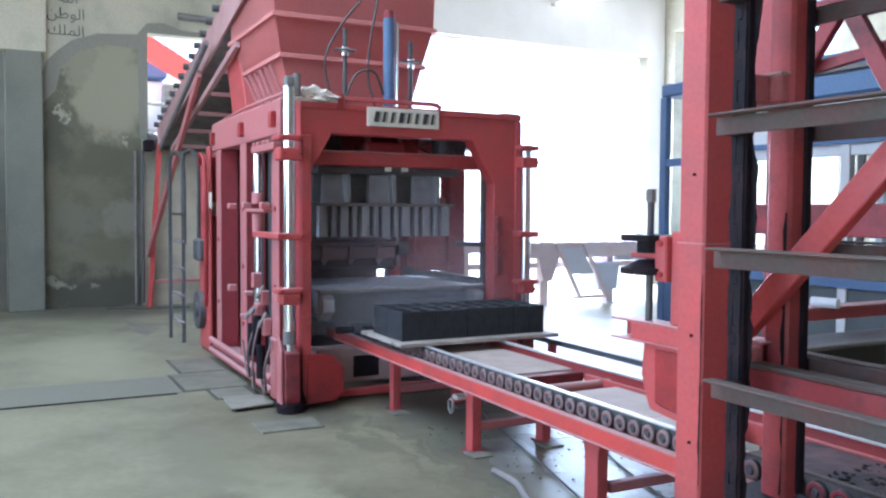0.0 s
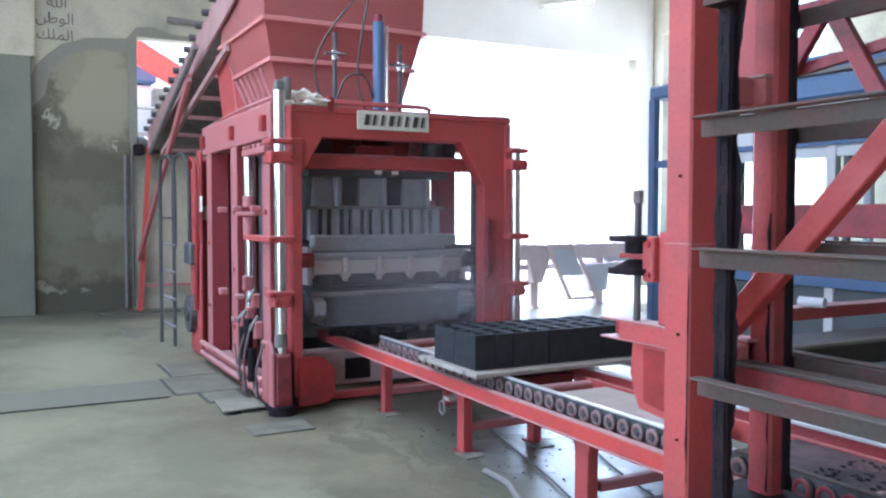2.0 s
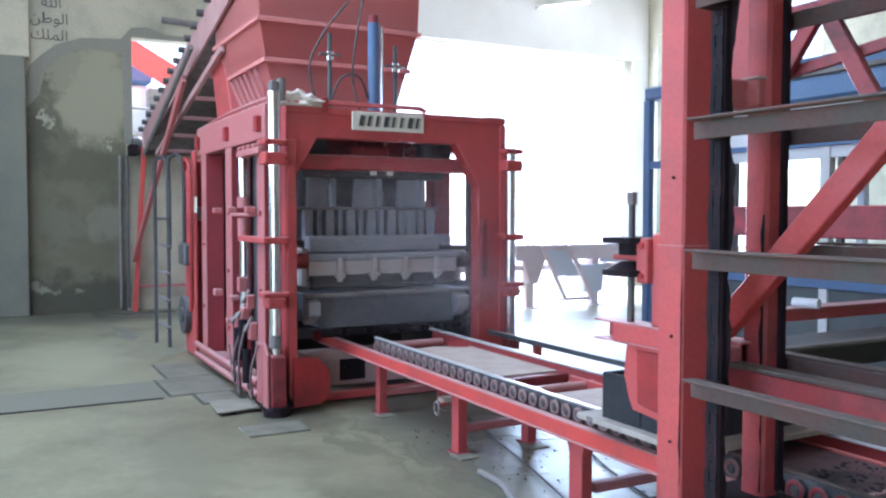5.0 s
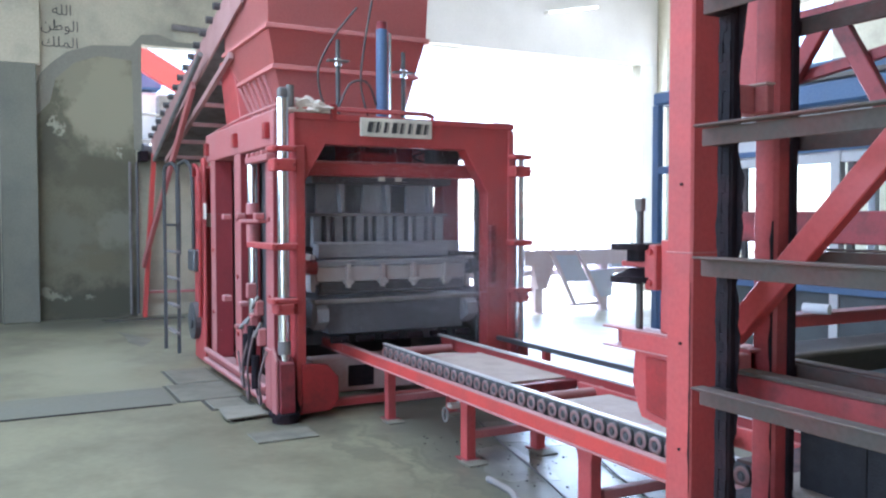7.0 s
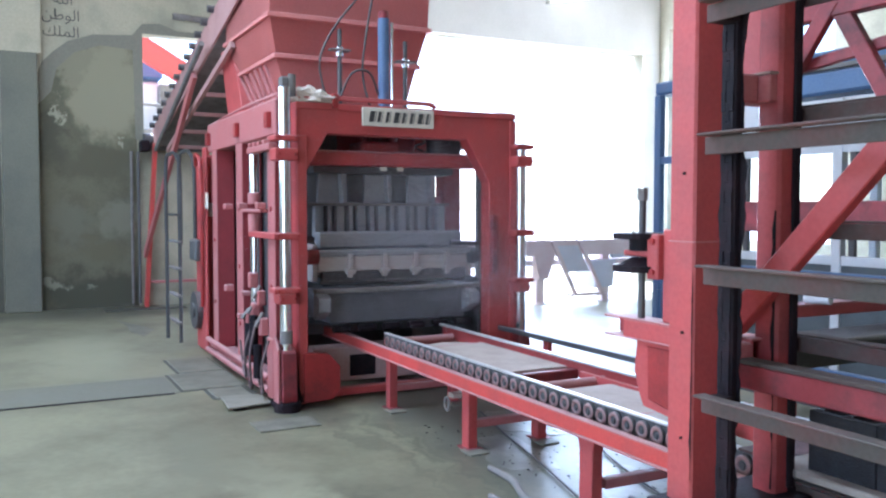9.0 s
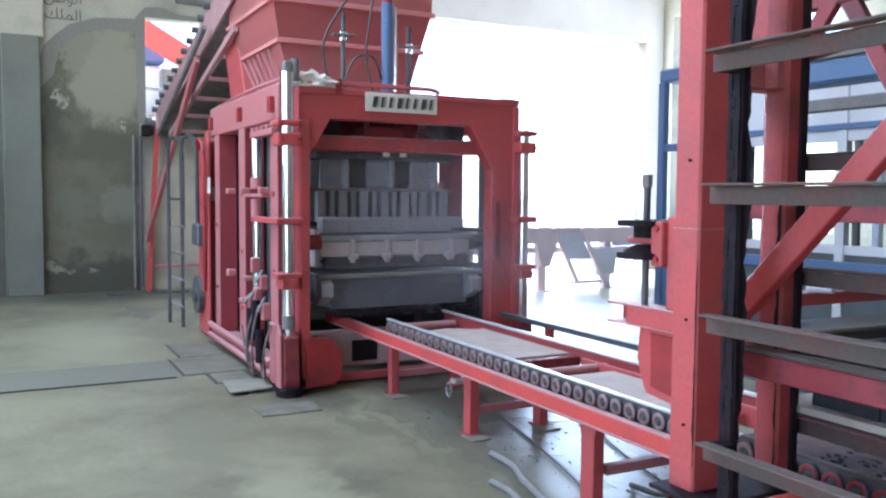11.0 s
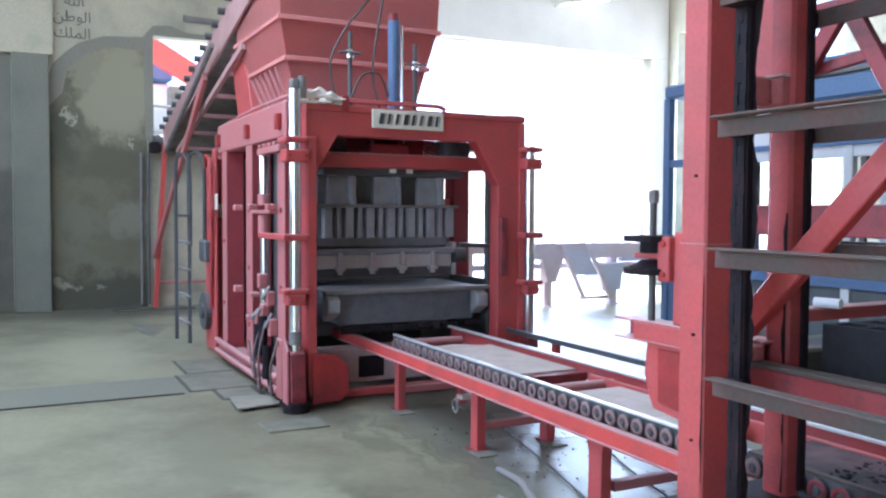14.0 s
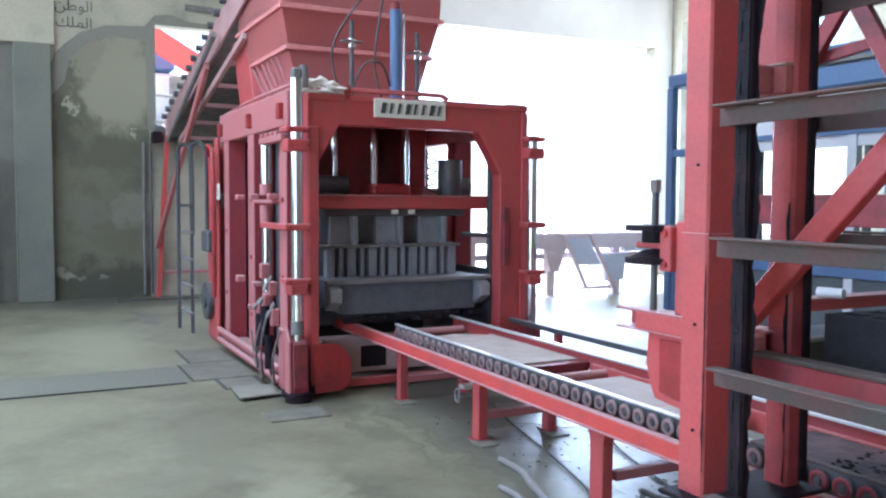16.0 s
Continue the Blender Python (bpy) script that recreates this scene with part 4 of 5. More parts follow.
for x, w in ((0.33, 0.034), (1.53, 0.042), (2.84, 0.052), (4.6, 0.052)):
    for y in (0.69 if x < 2 else 0.635, 1.21):
        b = prism([(x - w * 1.35, 0.405), (x + w * 1.35, 0.405), (x + w, 0.33), (x + w, 0.0), (x - w, 0.0), (x - w, 0.33)], 1, y, y + 0.065, bevel=0.004)
        leg = part("leg", b, RED, conv)
        part("foot_plate", box(x - 0.07, x + 0.07, y - 0.02, y + 0.09, 0.0, 0.012, 0.003), RED_DIRTY_SHADED, leg)
        part("shim", box(x + 0.02, x + 0.17, y - 0.05, y + 0.08, 0.0, 0.010, 0.003), PLATE, leg)
    part("leg_tie", box(x - 0.025, x + 0.025, 0.74, 1.21, 0.13, 0.18, 0.004), RED_SIDE, conv)
part("eye_ring", pipe([(1.42 + 0.032 * math.cos(a), 0.62, 0.27 + 0.042 * math.sin(a)) for a in (k * math.pi / 4 for k in range(9))], 0.007), STEEL, conv, "pale eye ring", smooth=True)
part("brace_rail", box(-0.1, 1.5, 1.05, 1.10, 0.20, 0.26, 0.004), RED_SIDE, conv)
part("cross_strap", box(1.36, 1.43, 0.66, 1.0, 0.30, 0.33, 0.004), BOARD, conv, "dusty cross strap")

rng = random.Random(9)
bm = bmesh.new()
for k in range(260):
    x, y = 3.9 + abs(rng.gauss(0.3, 0.5)), rng.uniform(0.82, 1.28)
    s = rng.uniform(0.002, 0.011)
    own = bmesh.new()
    bmesh.ops.create_icosphere(own, subdivisions=1, radius=s)
    for v in own.verts:
        v.co = (v.co.x * 1.4 + x, v.co.y + y, v.co.z * 0.6 + 0.494)
    join(bm, own)
single("crumbs", bm, WET_BLOCK, "dark concrete crumbs on the conveyor board", "debris", kind="stuff")

# ---- stop bracket with its adjusting screw, beside the elevator column ----
stop = thing("stop_bracket", "red gusset bracket with a black adjusting screw on the conveyor side", "bracket", (3.3, 0.6, 0.5))
part("gusset", prism([(3.265, 0.94), (3.56, 0.94), (3.56, 0.63), (3.31, 0.655), (3.285, 0.70), (3.25, 0.80)], 1, 0.585, 0.60, bevel=0.003), RED, stop)
part("web", prism([(3.34, 0.92), (3.55, 0.92), (3.55, 0.66), (3.345, 0.69)], 1, 0.578, 0.585, bevel=0.003), RED_OIL, stop)
ch = part("top_channel", box(3.075, 3.93, 0.556, 0.664, 1.022, 1.032, 0.003), RED_SIDE, stop, "red channel with dusty top")
part("channel_web", box(3.205, 3.925, 0.558, 0.572, 0.947, 1.022, 0.003), RED, ch)
part("channel_flange", box(3.075, 3.928, 0.557, 0.661, 0.940, 0.947, 0.003), RED_SIDE, ch)
# dark red back paints the shade in the hollow channel end
part("channel_back", box(3.075, 3.925, 0.645, 0.66, 0.947, 1.022, 0.003), RED_DIRTY_SHADED, ch)
screw = part("screw_rod", rod((3.275, 0.60, 1.0), (3.275, 0.60, 1.55), 0.016, 12), DARK_STEEL, stop, "black adjusting screw", smooth=True)
part("screw_nut", rod((3.275, 0.60, 1.54), (3.275, 0.60, 1.595), 0.024, 6), STEEL, screw)
part("hand_disc", rod((3.275, 0.60, 1.375), (3.275, 0.60, 1.40), 0.125, 24), GREASE, screw)
part("disc_hub", rod((3.275, 0.60, 1.325), (3.275, 0.60, 1.375), 0.055, 16), GREASE, screw)
part("hand_disc", rod((3.275, 0.60, 1.235), (3.275, 0.60, 1.262), 0.125, 24), GREASE, screw)
part("disc_cone", rod((3.275, 0.60, 1.262), (3.275, 0.60, 1.295), 0.11, 20, r2=0.045), GREASE, screw)
part("arm", box(3.18, 3.42, 0.575, 0.625, 1.30, 1.325, 0.004), RED, stop)
part("arm_plate", box(3.36, 3.43, 0.55, 0.60, 1.21, 1.40, 0.006), RED, stop)
part("arm_post", box(3.43, 3.56, 0.576, 0.640, 1.032, 1.42, 0.006), RED, stop)
for z in (1.24, 1.37):
    part("bolt", rod((3.40, 0.54, z), (3.40, 0.55, z), 0.014, 6), RED_OIL, stop)

# it hangs from the mast, a little nearer than the conveyor's side channel
STOP_SIZE = 0.935
stop.scale = (STOP_SIZE,) * 3
stop.location = Vector((6.14, -1.86, 1.505)).lerp(stop.location, STOP_SIZE)

# ---- elevator tower ----
tower = thing("elevator_tower", "tall red block elevator frame with greasy chains and braces", "elevator", (4.2, 0.3, 0))
part("column", box(3.968, 4.085, 0.12, 0.30, 0.0, 4.6, 0.008), RED, tower, "red square column")
for z in (0.75, 1.10, 1.62):
    part("bolt_head", rod((4.04, 0.113, z), (4.04, 0.121, z), 0.005, 8), GREASE, tower)


def smear(axis, lo, hi, straight, ragged, z0, z1, seed, rough, name="grease_run"):
    """A run of black grease with one straight and one ragged border."""
    r = random.Random(seed)
    n = int((z1 - z0) / 0.03)
    pts = [(straight, z1), (straight, z0)]
    drift = 0.0
    for k in range(n + 1):
        drift = drift * 0.75 + r.uniform(-rough, rough)
        pts.append((ragged + drift, z0 + (z1 - z0) * k / n))
    part(name, prism(pts, axis, lo, hi), GREASE, tower, "ragged black grease run")


smear(0, 4.0853, 4.0865, 0.297, 0.262, 0.55, 2.9, 1, 0.014)
smear(1, 0.1385, 0.1420, 4.20, 4.186, 0.55, 2.9, 2, 0.011)
smear(1, 0.1385, 0.1420, 4.25, 4.262, 0.55, 2.9, 3, 0.010)
smear(0, 4.1253, 4.1265, 0.528, 0.512, 0.55, 2.9, 4, 0.005)
smear(1, 0.4483, 0.4497, 4.122, 4.112, 0.55, 1.5, 5, 0.005)
smear(1, 0.1183, 0.1197, 4.083, 4.078, 0.62, 1.3, 6, 0.004)
part("column_seam", box(3.966, 4.087, 0.1185, 0.302, 1.395, 1.40, 0.001), RED_SIDE, tower)
part("column", box(5.25, 5.40, 0.12, 0.30, 0.0, 4.6, 0.008), RED, tower)
part("mast", box(4.03, 4.13, 0.45, 0.53, 0.50, 4.6, 0.012), RED_WORN, tower, "narrow red mast with grimy smears")
part("mast_edge", box(4.125, 4.14, 0.51, 0.545, 0.55, 4.6, 0.004), GREASE, tower)
part("mast", box(5.15, 5.25, 0.45, 0.53, 0.50, 4.6, 0.012), RED_DIRTY_SHADED, tower)
part("base_beam", box(3.968, 5.40, 0.12, 0.30, 0.44, 0.52, 0.006), RED_OIL, tower)
part("base_plate", box(3.94, 4.20, 0.06, 0.56, 0.52, 0.535, 0.004), GREASE, tower, "grimy black base plate")
for z0, z1 in ((1.86, 1.955), (0.98, 1.05)):
    part("spacer_box", box(3.98, 4.07, 0.30, 0.414, z0, z1, 0.006), RED_SIDE, tower)
part("web_plate", box(3.925, 4.03, 0.465, 0.48, 1.96, 4.55, 0.004), RED, tower, "red web plate beside the mast")
part("mast_collar", box(3.975, 4.115, 0.415, 0.56, 1.862, 1.955, 0.006), RED_SIDE, tower, "dusty collar round the mast")
part("collar_top", box(3.97, 4.12, 0.41, 0.565, 1.955, 1.962, 0.002), BOARD, tower, "pale dust on the collar")
# chain strand: side plates and pins
chain = part("chain_guide", box(4.198, 4.256, 0.115, 0.14, 0.535, 4.5, 0.004), GREASE, tower, "greasy black chain guide")
b = bmesh.new()
for k in range(64):
    z = 0.55 + k * 0.061
    q = 0.004 * math.sin(k * 2.3)
    box(4.203, 4.220, 0.109 + q * 0.4, 0.115, z - 0.0305, z + 0.0305, 0.001, b)
    box(4.234, 4.251, 0.109 + q * 0.4, 0.115, z - 0.0305, z + 0.0305, 0.001, b)
    box(4.219, 4.235, 0.110 - q * 0.4, 0.115, z + 0.001, z + 0.060, 0.003, b)
tagged(part("chain", b, GREASE, tower, "greasy black lifting chain"), kind="stuff")
part("lower_beam", box(4.05, 5.25, 0.35, 0.39, 0.90, 0.985, 0.005), RED_DIRTY_SHADED, tower, "red beam with a dusty grey top")
part("lower_beam_cap", box(4.0, 5.25, 0.34, 0.41, 0.985, 1.0, 0.003), CARRIER, tower)
part("brace", bar((3.99, 0.40, 1.10), (4.62, 0.40, 1.755), 0.05, 0.085, (0, 1, 0)), RED, tower, "red diagonal brace")
part("brace", bar((4.64, 0.40, 1.775), (5.25, 0.40, 2.4), 0.05, 0.085, (0, 1, 0)), RED, tower)
# far side of the frame, in the darker red
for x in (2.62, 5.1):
    part("far_column", box(x, x + 0.14, 2.0, 2.14, 0.0, 4.6, 0.008), RED_DIRTY_SHADED, tower)
part("far_beam", box(2.3, 5.1, 1.98, 2.06, 1.375, 1.545, 0.006), RED_DIRTY_SHADED, tower)
part("far_brace", bar((2.78, 2.0, 2.14), (3.11, 2.0, 2.59), 0.05, 0.09, (0, 1, 0)), RED_DIRTY_SHADED, tower)
part("far_brace", bar((3.11, 2.012, 2.59), (3.47, 2.012, 1.97), 0.05, 0.09, (0, 1, 0)), RED_DIRTY_SHADED, tower)
part("far_brace", bar((2.72, 2.06, 2.26), (3.6, 2.06, 2.36), 0.04, 0.06, (0, 1, 0)), RED_DIRTY_SHADED, tower)
part("far_top_beam", box(2.7, 5.1, 1.98, 2.06, 2.50, 2.62, 0.006), RED_DIRTY_SHADED, tower)

PITCH, LIFT = 0.392, 0.34


def shelf(x0, x1, y, z, out, lug, label):
    """An angle-iron carrier: a flat top flange, a web under it and a lug that holds it to the chain; out is the side of the flange."""
    ob = thing("carrier", label, "carrier", (x0, y, z), "carriers of the elevator")
    part("flange", box(x0, x1, min(y, y + out * 0.05), max(y, y + out * 0.05), z - 0.008, z, 0.002), CARRIER, ob, "dusty top flange")
    part("web", box(x0 - 0.014, x1, min(y, y - out * 0.008), max(y, y - out * 0.008), z - 0.062, z - 0.009, 0.002), CARRIER, ob, "rusty web with red paint remains")
    part("lug", box(*lug, z - 0.058, z - 0.014, 0.004), GREASE, ob, "greasy chain lug")
    return ob


near_shelves = [shelf(4.231, 5.35, 0.03, 1.004 + PITCH * (k + 1), -1, (4.205, 4.27, 0.039, 0.116), "dusty grey angle-iron carrier on the outer chain") for k in range(-1, 6)]
rising = []
for k in (0, 1, 2, 4):
    rising.append(shelf(3.75, 5.05, 1.93, 0.501 + PITCH * k, -1, (4.98, 5.105, 1.939, 2.02), "dusty grey angle-iron carrier on the inner chain"))
    if k == 0:
        rising.append(shelf(4.05, 5.05, 0.585, 0.501 + PITCH * k, 1, (4.06, 4.12, 0.525, 0.576), "dusty grey angle-iron carrier on the inner chain"))

for k in (-2, -1, 0, 1):
    rising.append(shelf(4.05, 5.05, 0.585, 1.80 + PITCH * k, 1, (4.06, 4.12, 0.525, 0.576), "shaded grey angle-iron carrier on the inner chain"))

# ---- pallet and fresh blocks ----
pallet = thing("pallet", "thin pale wooden production pallet", "pallet", (0.0, 1.25, 0.553))
part("panel", box(-0.60, 0.14, 0.537, 1.84, 0.553, 0.580, 0.004), PALLET, pallet)
for x in (-0.50, 0.0):
    part("edge_strip", box(x - 0.02, x + 0.02, 0.533, 0.537, 0.555, 0.58, 0.001), STEEL, pallet)

block_mesh = bpy.data.meshes.new("hollow_block")


def hollow_block():
    """A block with two open cavities."""
    b = bmesh.new()
    xs = [-0.126, -0.100, -0.012, 0.012, 0.100, 0.126]
    ys = [-0.064, -0.037, 0.037, 0.064]
    for i in range(5):
        for j in range(3):
            hole = j == 1 and i in (1, 3)
            z1 = 0.02 if hole else 0.205
            own = bmesh.new()
            bmesh.ops.create_cube(own, size=1.0)
            for v in own.verts:
                v.co = ((xs[i] + xs[i + 1]) / 2 + v.co.x * (xs[i + 1] - xs[i]), (ys[j] + ys[j + 1]) / 2 + v.co.y * (ys[j + 1] - ys[j]), z1 / 2 + v.co.z * z1)
            join(b, own)
    bmesh.ops.remove_doubles(b, verts=b.verts, dist=0.0005)
    seen_faces = {}
    for f in b.faces:
        seen_faces.setdefault(tuple(round(c, 4) for c in f.calc_center_median()), []).append(f)
    bmesh.ops.delete(b, geom=[f for fs in seen_faces.values() if len(fs) > 1 for f in fs], context="FACES")
    bmesh.ops.recalc_face_normals(b, faces=b.faces)
    b.to_mesh(block_mesh)
    b.free()
    block_mesh.materials.append(WET_BLOCK)


hollow_block()
blocks = []
rng = random.Random(3)
for i in range(2):
    for j in range(9):
        o = new("concrete_block", block_mesh)
        tagged(o, "dark fresh hollow concrete block standing on the pallet", "block", "blocks on the pallet")
        blocks.append((o, -0.345 + i * 0.256 + rng.uniform(-0.003, 0.003), 0.652 + j * 0.131 + rng.uniform(-0.003, 0.003), 0.580, rng.uniform(-0.8, 0.8)))

# ---- sloping belt conveyor to the hopper ----
belt = thing("belt_conveyor", "sloping red belt conveyor rising from the wall window to the hopper", "conveyor", (-7.0, 0.5, 0))
LOW, HIGH = Vector((-7.42, 0, 2.54)), Vector((-2.0, 0, 3.72))
for y in (0.22, 0.98):
    a, c = LOW + Vector((0, y, 0)), HIGH + Vector((0, y, 0))
    part("side_girder", bar(a, c, 0.03, 0.34, (0, 1, 0)), GIRDER, belt, "brownish dusty side girder")
part("belt", bar(LOW + Vector((0, 0.6, 0.12)), HIGH + Vector((0, 0.6, 0.12)), 0.70, 0.02, (0, 1, 0)), RUBBER, belt, "black rubber belt")
part("return_belt", bar(LOW + Vector((0, 0.6, -0.10)), HIGH + Vector((0, 0.6, -0.10)), 0.70, 0.02, (0, 1, 0)), STEEL, belt)
for y in (0.24, 0.96):
    part("lower_chord", bar((-6.3, y, 2.32), (-2.5, y, 3.15), 0.05, 0.07, (0, 1, 0)), GIRDER, belt)
for k in range(6):
    x = -6.2 + 0.72 * k
    part("cross_tie", bar((x, 0.22, 2.34 + (x + 6.3) * 0.2184), (x, 0.98, 2.34 + (x + 6.3) * 0.2184), 0.06, 0.05, (1, 0, 0)), GIRDER, belt)
for k in range(16):
    p = LOW.lerp(HIGH, (k + 0.5) / 16)
    part("roller", rod(p + Vector((0, 0.14, 0.17)), p + Vector((0, 1.05, 0.17)), 0.04, 10), DARK_STEEL, belt)
part("tail_drum", rod(LOW + Vector((-0.05, 0.08, -0.03)), LOW + Vector((-0.05, 1.1, -0.03)), 0.13, 18), DARK_STEEL, belt, smooth=True)
part("tail_bearing", box(-7.58, -7.30, 0.02, 0.14, 2.36, 2.52, 0.01), GREASE, belt)
part("support_leg", bar((-7.45, 0.08, 0.0), (-7.30, 0.22, 2.48), 0.12, 0.06, (1, 0, 0)), ORANGE, belt, "red angle-iron leg")
part("support_leg", bar((-7.45, 1.0, 0.0), (-7.30, 0.98, 2.48), 0.12, 0.06, (1, 0, 0)), ORANGE, belt)
part("support_brace", bar((-7.35, 0.06, 0.80), (-4.0, 0.16, 3.05), 0.05, 0.11, (0, 1, 0)), RED_SIDE, belt)
part("hand_rail", rod((-6.6, 0.12, 2.34), (-3.4, 0.12, 3.30), 0.03, 10), STEEL, belt, smooth=True)
part("leg_tie", box(-7.46, -7.40, 0.06, 1.0, 0.36, 0.40, 0.004), RED_SIDE, belt)
part("grey_pipe", rod((-7.5, -0.10, 0.05), (-7.5, -0.10, 2.36), 0.022, 10), STEEL, belt, smooth=True)
part("grey_pipe", rod((-7.5, 0.0, 0.05), (-7.5, 0.0, 2.36), 0.022, 10), DARK_STEEL, belt, smooth=True)
part("dark_panel", box(-6.9, -4.2, 1.1, 1.16, 1.2, 2.9, 0.01), DARK_STEEL, belt)

# ---- metal cabinet by the wall ----
cab = thing("metal_cabinet", "grey ribbed metal cabinet standing against the wall", "cabinet", (-7.3, -2.7, 0))
part("body", box(-7.5, -7.08, -3.3, -2.24, 0.06, 1.72, 0.015), GREY_PANEL, cab)
for k in range(9):
    z = 0.2 + k * 0.17
    part("rib", box(-7.08, -7.065, -3.25, -2.28, z, z + 0.05, 0.004), STEEL, cab)
part("bright_rail", box(-7.08, -7.06, -3.3, -2.24, 0.66, 0.70, 0.003), BRIGHT_STEEL, cab)
part("top_box", box(-7.45, -7.1, -3.2, -2.31, 1.78, 2.15, 0.02), PILLAR, cab, "pale box on top")
part("box_stand", box(-7.4, -7.15, -3.1, -2.4, 1.72, 1.78, 0.004), STEEL, cab)
part("plinth", box(-7.48, -7.10, -3.28, -2.26, 0.0, 0.06, 0.004), GREASE, cab)

# ---- ladder ----
ladder = thing("ladder", "black steel ladder with hooped top rails behind the press", "ladder", (-3.6, -0.12, 0))
for x0, x1, y in ((-4.05, -3.95, -0.17), (-3.62, -3.5, -0.10)):
    part("rail", pipe([(x0, y, 0.0), (x0, y, 1.0), (x0, y, 1.98), (x0 + 0.10, y + 0.03, 2.12), (x0 + 0.30, y + 0.06, 2.10), (x0 + 0.42, y + 0.08, 1.9), (x0 + 0.44, y + 0.08, 1.1)], 0.021), INK, ladder, smooth=True)
for k in range(5):
    z = 0.22 + k * 0.30
    part("rung", box(-4.05, -3.5, -0.155, -0.105, z, z + 0.025, 0.003), STEEL if k != 4 else INK, ladder)

motor = thing("pump_unit", "dusty red and grey pump unit behind the press", "pump", (-3.1, 0.1, 0))
part("housing", box(-3.25, -2.75, 0.0, 0.9, 0.0, 2.05, 0.03), RED, motor)
part("wheel_guard", rod((-3.1, -0.06, 0.42), (-3.1, 0.0, 0.42), 0.20, 24), DARK_STEEL, motor)
part("guard_hub", rod((-3.1, -0.08, 0.42), (-3.1, -0.06, 0.42), 0.08, 16), DARK_STEEL, motor)
part("box_label", box(-2.75, -2.74, 0.02, 0.10, 1.42, 1.56, 0.002), SIGN, motor)
part("control_box", box(-3.2, -2.9, -0.08, 0.0, 0.95, 1.18, 0.02), DARK_STEEL, motor)
for z, w, h in ((1.72, 0.10, 0.10), (1.36, 0.12, 0.12), (0.80, 0.09, 0.07)):
    part("manifold", box(-2.72 - w, -2.72, -0.06, 0.02, z, z + h, 0.012), RED_OIL, motor, "oily red manifold block")
part("cover_panel", box(-2.74, -2.60, -0.03, 0.0, 0.1, 2.12, 0.008), RED, motor, "upright red cover panel")
part("hose", pipe([(-2.9, -0.06, 1.95), (-2.75, -0.09, 2.05), (-2.6, -0.07, 1.9), (-2.62, -0.06, 1.2), (-2.7, -0.05, 0.5)], 0.02), RED_OIL, motor, smooth=True)

# ---- pallet return frame near the doorway ----
back = thing("return_conveyor", "low dusty red conveyor frame standing in the daylight by the doorway", "conveyor", (-5.0, 6.2, 0))
part("top_rail", box(-5.3, -4.9, 3.6, 9.4, 0.86, 0.98, 0.006), GLARE_PALE, back)
part("top_rail", box(-6.1, -6.0, 3.6, 9.4, 0.86, 0.98, 0.006), GLARE_PALE, back)
part("lower_rail", box(-5.2, -5.0, 3.8, 8.8, 0.60, 0.68, 0.006), GLARE_PALE, back)
for y in (4.2, 5.62, 6.90, 8.3):
    leg = part("leg", box(-5.12, -4.98, y - 0.06, y + 0.08, 0.0, 0.86, 0.006), GLARE_PALE, back)
    part("foot_plate", box(-5.2, -4.9, y - 0.12, y + 0.14, 0.0, 0.015, 0.003), GLARE_PALE, leg)
part("chute", prism([(6.48, 0.66), (7.02, 0.68), (6.96, 0.24), (6.62, 0.22)], 0, -5.3, -4.86, bevel=0.006), GLARE_PALE_BLUE, back, "blue-grey chute, paled for the doorway glare")
for y in (5.76, 6.28):
    part("slanted_leg", bar((-4.85, y, 1.0), (-4.85, y + 0.46, 0.12), 0.05, 0.06, (1, 0, 0)), GLARE_PALE, back)
part("side_panel", box(-4.9, -4.88, 5.30, 7.35, 0.76, 1.0, 0.004), GLARE_PALE, back, "side panel, paled for the doorway glare")
part("slope_panel", prism([(5.82, 0.92), (6.26, 0.92), (6.50, 0.50), (6.05, 0.50)], 0, -4.87, -4.865), GLARE_PALE_BLUE, back, "sloping plate, paled for the doorway glare")
part("gusset", prism([(5.46, 0.76), (5.86, 0.76), (5.72, 0.40), (5.56, 0.40)], 0, -4.98, -4.90, bevel=0.004), GLARE_PALE, back)
part("tail_panel", box(-5.0, -4.9, 7.0, 8.6, 0.70, 0.86, 0.004), GLARE_PALE_BLUE, back)
part("foot_tie", box(-5.0, -4.9, 6.15, 6.75, 0.10, 0.15, 0.004), GLARE_PALE, back)
for y in (5.6, 5.72, 6.5):
    part("rod", rod((-5.0, y, 0.95), (-5.02, y, 1.62 if y < 6 else 1.1), 0.012, 8), GLARE_PALE, back)
for k in range(24):
    y = 3.8 + k * 0.23
    part("roller", rod((-6.0, y, 0.96), (-5.3, y, 0.96), 0.04, 10), GLARE_PALE, back)

# ---- control cabin behind the elevator ----
cabin = thing("control_cabin", "white control cabin with blue frame and large panes", "cabin", (0.0, 4.6, 0))
CX0, CX1, CY0, CY1 = -1.05, 2.4, 4.45, 6.6
part("floor_panel", box(CX0, CX1, CY0, CY1, 0.0, 0.12, 0.01), BLUE, cabin)
part("roof", box(CX0, CX1 + 0.1, CY0, CY1 + 0.1, 2.72, 2.86, 0.02), BLUE, cabin, "blue roof edge")
for x in (CX0, 0.05, 1.2, CX1 - 0.1):
    for y in (CY0, CY1 - 0.08):
        part("post", box(x, x + 0.09, y, y + 0.08, 0.12, 2.72, 0.006), BLUE if x == CX0 else CABIN_WHITE, cabin)
